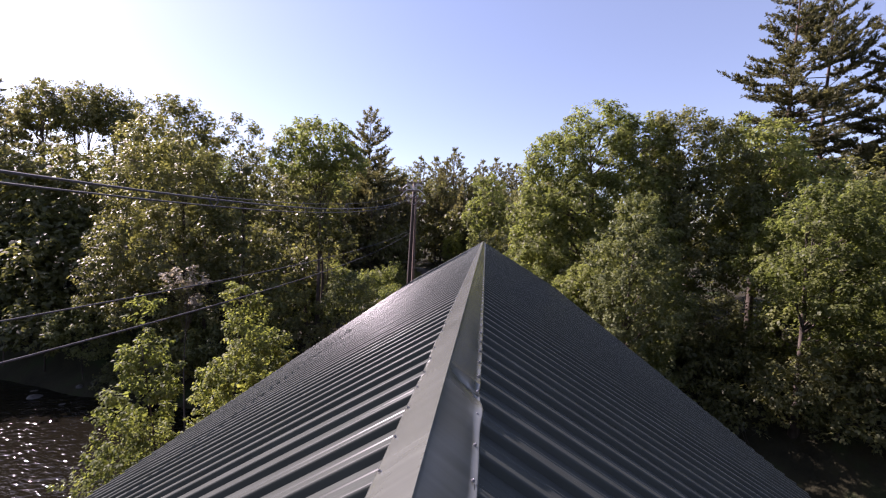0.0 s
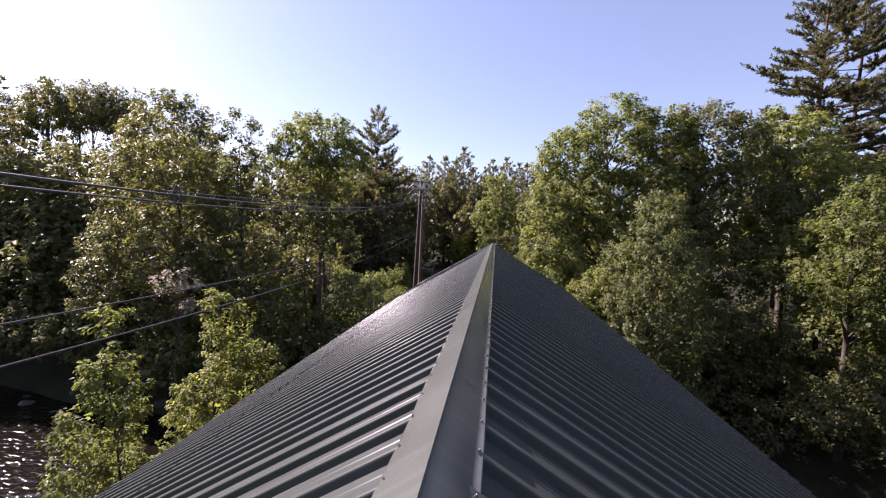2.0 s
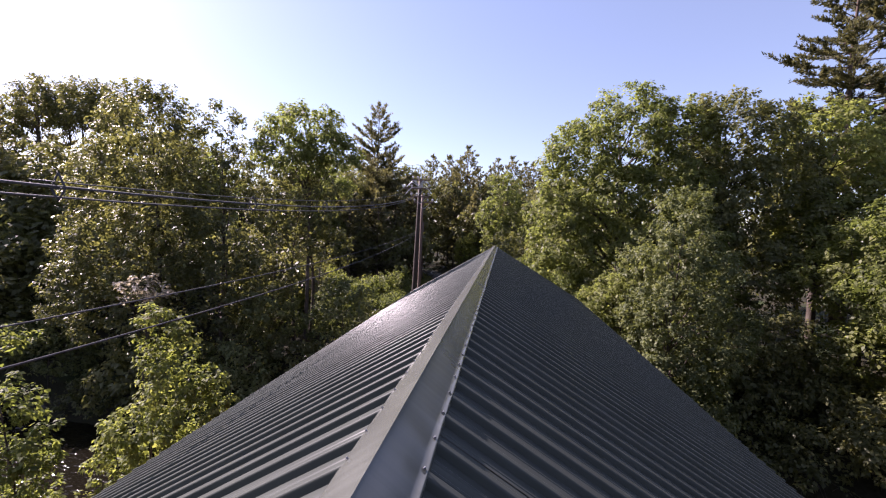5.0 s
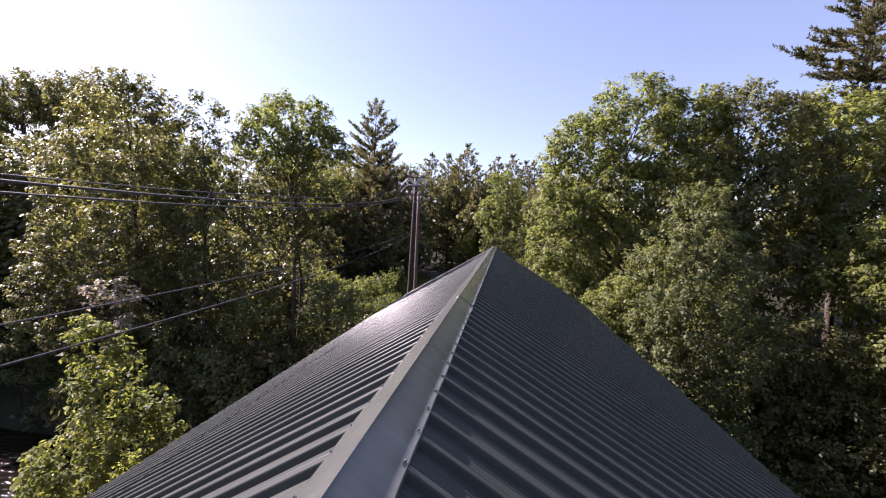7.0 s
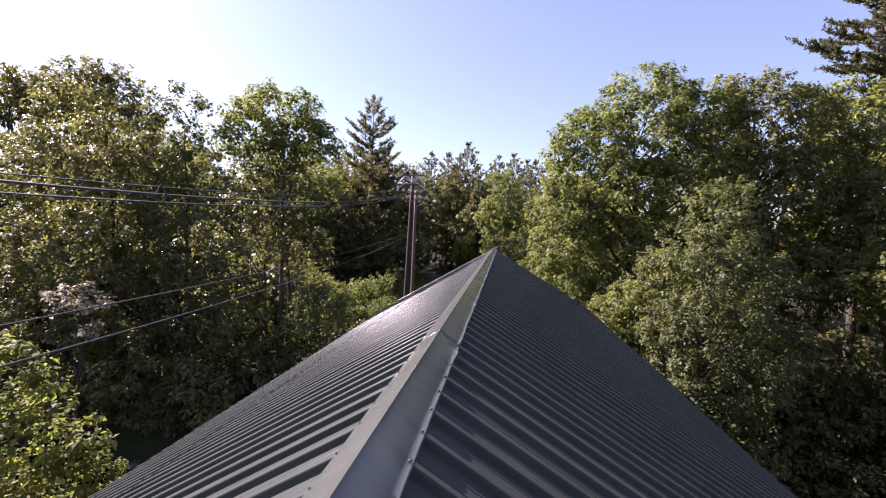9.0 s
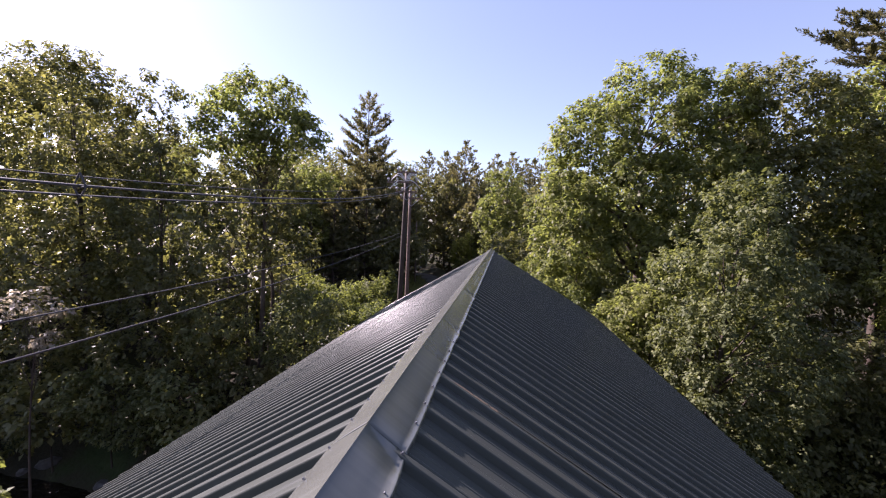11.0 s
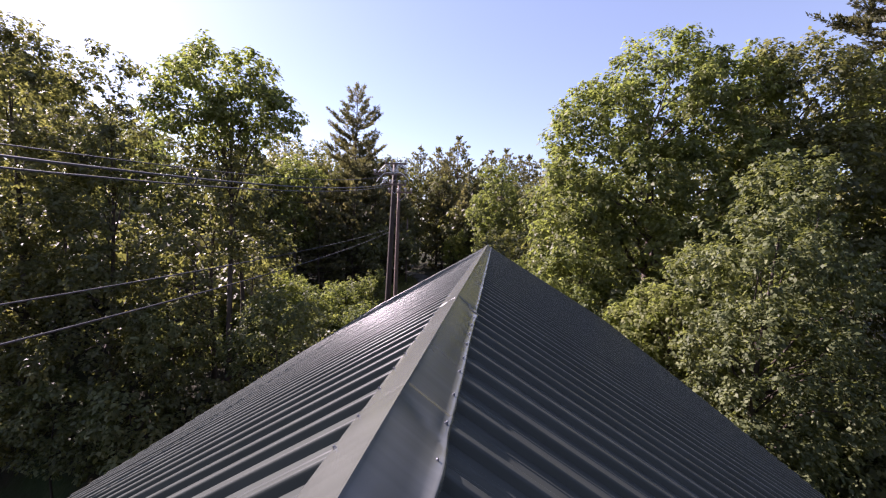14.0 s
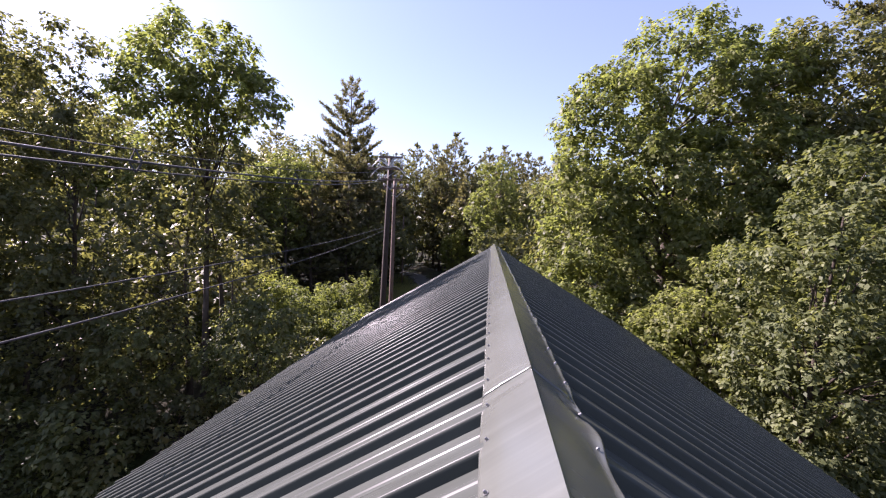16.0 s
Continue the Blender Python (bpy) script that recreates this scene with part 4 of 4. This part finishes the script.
thicket([  # on the other side of the road
    (1, 62, 1.5, 0), (5, 58, 1.5, 0), (6, 49, 1.4, 0), (8.5, 26.2, 1.1, 3), (14.5, 24.2, 1.2, 2), (12.6, 25.4, 1.1, 2), (16.2, 25.8, 1.2, 2), (19.2, 25.4, 1.2, 2),
    (22.4, 24.4, 1.2, 2), (17.5, 24.4, 1.3, 2), (20, 22.6, 1.3, 2), (12.6, 27.2, 1.4, 2), (15.2, 28.4, 1.5, 2), (20, 23.8, 1.3, 2), (24, 24.5, 1.4, 2), (11.5, 29, 1.3, 2),
    (14, 27.4, 1.2, 2), (5.6, 26.4, 0.9, 3), (29, 26, 1.5, 2), (6.8, 30, 1.1, 0),
], 58)
thicket([  # under the dark wood
    (-15, 60, 1.6, 0), (-13.6, 64, 1.6, 0), (-19, 57, 1.6, 0), (-17, 70, 1.6, 0),
    (-17, 76, 2.5, 0), (-21, 71, 2.5, 0), (-4.6, 79, 2.1, 0), (-27, 63, 2.6, 0), (-21, 66, 1.6, 0), (-8, 86, 1.7, 0),
    (-3, 80, 1.6, 0),
], 87)


def boulder(x, y, r, seed):
    rng = np.random.default_rng(seed)
    bm = bmesh.new()
    bmesh.ops.create_icosphere(bm, subdivisions=2, radius=1)
    sc = rng.uniform(0.7, 1.25, 3) * r
    for v in bm.verts:
        k = 1 + 0.28 * noise.noise(v.co * 1.4 + Vector((seed, 0, 0))) + 0.1 * noise.noise(v.co * 4 + Vector((0, seed, 0)))
        v.co = Vector((v.co.x * sc[0], v.co.y * sc[1], v.co.z * sc[2] * 0.62)) * k
    me = bpy.data.meshes.new("boulder")
    bm.to_mesh(me)
    bm.free()
    me.materials.append(MOSSY)
    ob = new("boulder", me)
    ob.matrix_basis = pose(x, y, max(ground_z(x, y), WATER_Z - 0.15) + 0.1 * r, 0, 0, seed * 40)
    tagged(ob, "dark wet boulder at the water's edge", "boulder", "river boulders")


rng_b = random.Random(8)
for i in range(14):
    boulder(rng_b.uniform(-32, -9), rng_b.uniform(23.5, 26), rng_b.uniform(0.2, 0.42), i)

# ---- the covered bridge ----
HALF, SLOPE, Y0, Y1 = 4.63, 0.596, -2.6, 28.2
RIB, RIB_H = 0.2286, 0.035
bridge = thing("covered_bridge", "long covered bridge with dark ribbed metal roof", "bridge", pose(0, 0, 0))
EAVE = RIDGE - HALF * SLOPE
WALL = HALF - 0.55

for s in (-1, 1):
    v, f = [], []
    box(v, f, s * WALL - 0.09, s * WALL + 0.09, Y0 + 0.5, Y1 - 0.8, 0.1, EAVE + 0.2)
    part("side_frame", mesh_of("side_frame", v, f, TIMBER), bridge, "timber side frame behind the boards")
    v, f = [], []
    box(v, f, min(s * (HALF - 0.12), s * (HALF - 0.02)), max(s * (HALF - 0.12), s * (HALF - 0.02)), Y0 + 0.05, Y1 - 0.05, EAVE - 0.16, EAVE - 0.035)
    part("fascia", mesh_of("fascia", v, f, TIMBER), bridge, "plain eaves board")
v, f = [], []
box(v, f, -WALL - 0.3, WALL + 0.3, Y0, Y1 + 0.4, -0.3, -0.08)
part("deck", mesh_of("deck", v, f, TIMBER), bridge, "timber plank deck")
for y, t in ((Y0 + 0.45, 0.1), (Y1 - 0.75, 0.1)):
    v = [(-WALL, y, EAVE - 0.1), (WALL, y, EAVE - 0.1), (WALL, y, EAVE + 0.3), (0, y, RIDGE - 0.14), (-WALL, y, EAVE + 0.3)]
    v += [(a, b + t, c) for a, b, c in v]
    f = [(4, 3, 2, 1, 0), (5, 6, 7, 8, 9)] + [(i, (i + 1) % 5, (i + 1) % 5 + 5, i + 5) for i in range(5)]
    part("gable", mesh_of("gable", v, f, BOARD), bridge, "boarded gable over the portal")
for y in (Y0 - 0.4, Y1 - 2.2):
    v, f = [], []
    box(v, f, -WALL - 1.2, WALL + 1.2, y, y + 3.0, -6.2, -0.32)
    ab = tagged(new("abutment", mesh_of("abutment", v, f, STONE)), "grey cut-stone bridge abutment on the bank", "abutment", kind="structure")
v, f = [], []
box(v, f, -0.1, 0.1, 0, 0.235, 0.1, EAVE + 0.05)
board = mesh_of("board", [(x * 0.25, y, z) for x, y, z in v], f, BOARD)
y = Y0 + 0.5
while y < Y1 - 1.05:
    for s in (-1, 1):
        part("board", board, bridge, "", pose(s * (WALL + 0.118), y, 0))
    y += 0.25


def sheet_profile(ribs):
    """Along the eaves: the flat pans, two low stiffeners in each, and the tall ribs."""
    p = [(0.0, 0.0)]
    for k in range(ribs):
        c = (k + 0.5) * RIB
        p += [(c - 0.094, 0.0), (c - 0.088, 0.003), (c - 0.076, 0.003), (c - 0.070, 0.0)]
        up = [(0.029, 0.0), (0.0216, 0.72), (0.0199, 0.84), (0.0178, 0.92), (0.0154, 0.97), (0.0132, 0.993), (0.0112, 1.0)]
        p += [(c - a, RIB_H * q) for a, q in up] + [(c + a, RIB_H * q) for a, q in reversed(up)]
        p += [(c + 0.070, 0.0), (c + 0.076, 0.003), (c + 0.088, 0.003), (c + 0.094, 0.0)]
    p.append((ribs * RIB, 0.0))
    return p


def roof_sheet(side, ribs, seed):
    """One sheet from the ridge to the eaves, in thin steel, with a little unevenness down its length."""
    rng = random.Random(seed)
    n = Vector((side * SLOPE, 0, 1)).normalized()
    d = Vector((side, 0, -SLOPE))
    prof = sheet_profile(ribs)
    steps = [0.05, 0.5, 1.2, 2.0, 2.8, 3.6, 4.2, HALF]
    verts, faces = [], []
    m = len(prof)
    for i, x in enumerate(steps):
        wob = rng.uniform(-0.004, 0.004) if 0 < i else 0.0
        for y, h in prof:
            verts.append(d * x + Vector((0, y, 0)) + n * (h + wob * math.sin(y * 7 + i)))
    k = len(steps)
    for i in range(k - 1):
        for j in range(m - 1):
            q = (i * m + j, i * m + j + 1, (i + 1) * m + j + 1, (i + 1) * m + j)
            faces.append(q if side < 0 else q[::-1])
    low = len(verts)
    for j in range(m):
        verts.append(verts[(k - 1) * m + j] - n * 0.012)
    for j in range(m - 1):
        q = ((k - 1) * m + j, (k - 1) * m + j + 1, low + j + 1, low + j)
        faces.append(q if side < 0 else q[::-1])
    return mesh_of("roof_panel", verts, faces, STEEL)


sheets = {s: [roof_sheet(s, 4, 5 + i) for i in range(3)] for s in (-1, 1)}
count = int((Y1 - Y0) / (4 * RIB))
for s in (-1, 1):
    for i in range(count):
        part("roof_panel", sheets[s][(i * 7) % 3], bridge, "", pose(0, Y0 + i * 4 * RIB, RIDGE - 0.060 + 0.0015 * (i % 2)))

CAP_W, SPRUNG = 0.157, 0.024  # the cap is folded a little steeper than the roof
LAPS = [-2.6, -1.15, 1.9, 10.1, 12.1, 14.07, 17.1, 20.15, 23.2, 25.7, 28.22]
DENTS = {1.9: 1.0, 10.1: 0.8, 12.1: 0.7, 14.07: 1.1, 15.6: 0.7, 17.1: 0.6, 18.4: 0.7, 20.15: 0.6, 22.0: 0.5}


def ridge_cap(y0, y1, seed, lift):
    """A folded ridge cap with hemmed edges; its flange is creased where the lengths overlap and ripples over the ribs."""
    n = max(40, int((y1 - y0) * 45))
    prof = [(-1.0, -0.006), (-1.0, 0.0), (-0.95, 0.003), (-0.6, 0.004), (-0.3, 0.002), (-0.05, 0.0005), (0.0, 0.0012), (0.05, 0.0005), (0.2, 0.001), (0.4, 0.002), (0.6, 0.003), (0.8, 0.003), (0.93, 0.003), (0.965, 0.0075), (1.0, 0.006), (1.0, -0.008)]
    m = len(prof)
    verts, faces = [], []
    for i in range(-1, n + 2):
        y = y0 + (y1 - y0) * min(max(i, 0), n) / n
        drop = 0.003 if i < 0 or i > n else 0.0
        for u, e in prof:
            x = u * CAP_W
            a = abs(u)
            z = RIDGE - a * CAP_W * SLOPE - SPRUNG * a + e + lift - drop
            for yd, amp in DENTS.items():
                if abs(y - yd) > 0.6:
                    continue
                q = y - yd + 0.10 * a
                if u > 0:
                    z -= amp * 0.016 * math.exp(-abs(q) / 0.035) * min(1, a * 2.2)
                    z += amp * 0.007 * math.exp(-((q + 0.14) / 0.07) ** 2) * a
                    if u > 0.85:
                        x += amp * 0.012 * math.exp(-((q + 0.12) / 0.1) ** 2) - amp * 0.007 * math.exp(-((q - 0.1) / 0.08) ** 2)
                else:
                    z -= amp * 0.004 * math.exp(-abs(q) / 0.02) * a * (1.15 - a) * 2
            wave = math.sin((y + 0.07 * a) * 2 * math.pi / RIB + seed)
            z += 0.0032 * noise.noise((x * 9, y * 2.3, seed)) * a
            if u > 0:
                z += (0.0016 + 0.0035 * min(1, max(0.0, y - 12.5) / 3)) * wave * a ** 1.5
                x += 0.0018 * wave * a ** 4 * min(1, max(0.0, y - 12.5) / 3) * (0.4 + noise.noise((y * 1.3, seed, 5.0)))
            x += 0.005 * noise.noise((3.1, y * 1.7, u * 2 + seed)) * a
            verts.append((x, y, z))
    rows = n + 3
    for i in range(rows - 1):
        for j in range(m - 1):
            faces.append((i * m + j, i * m + j + 1, (i + 1) * m + j + 1, (i + 1) * m + j))
    me = mesh_of("ridge_cap", verts, faces, CAP)
    soft = [j for j in range(m - 1) if j not in (0, 5, 6, m - 2)]
    me.polygons.foreach_set("use_smooth", [p % (m - 1) in soft and 0 < p // (m - 1) < rows - 2 for p in range(len(me.polygons))])
    return part("ridge_cap", me, bridge, "bent grey ridge cap with dented flange")


v, f = [], []
tube(v, f, [(0, 0, 0), (0, 0, 0.002), (0, 0, 0.0021), (0, 0, 0.007), (0, 0, 0.009)], [0.0068, 0.0068, 0.0042, 0.0042, 0.003], 6)
screw = mesh_of("screw", v, f, SCREW)
caps = []
for i, (a, b) in enumerate(zip(LAPS, LAPS[1:])):
    caps.append((a, b, ridge_cap(a, b + 0.1, i, 0.002 * (i % 2))))
k = 0
y = Y0 + RIB * 0.5
rng_s = random.Random(4)
while y < Y1:
    for s in (-1, 1):
        owner = next((c for c in caps if c[0] <= y < c[1]), caps[-1])
        part("screw", screw, owner[2], "", pose(s * (CAP_W - 0.018), y + rng_s.uniform(-0.02, 0.02), RIDGE - 0.0172 + (0.002 if caps.index(owner) % 2 else 0.0) - (CAP_W - 0.018) * SLOPE, 0, s * 36.9))
    y += RIB
    k += 1
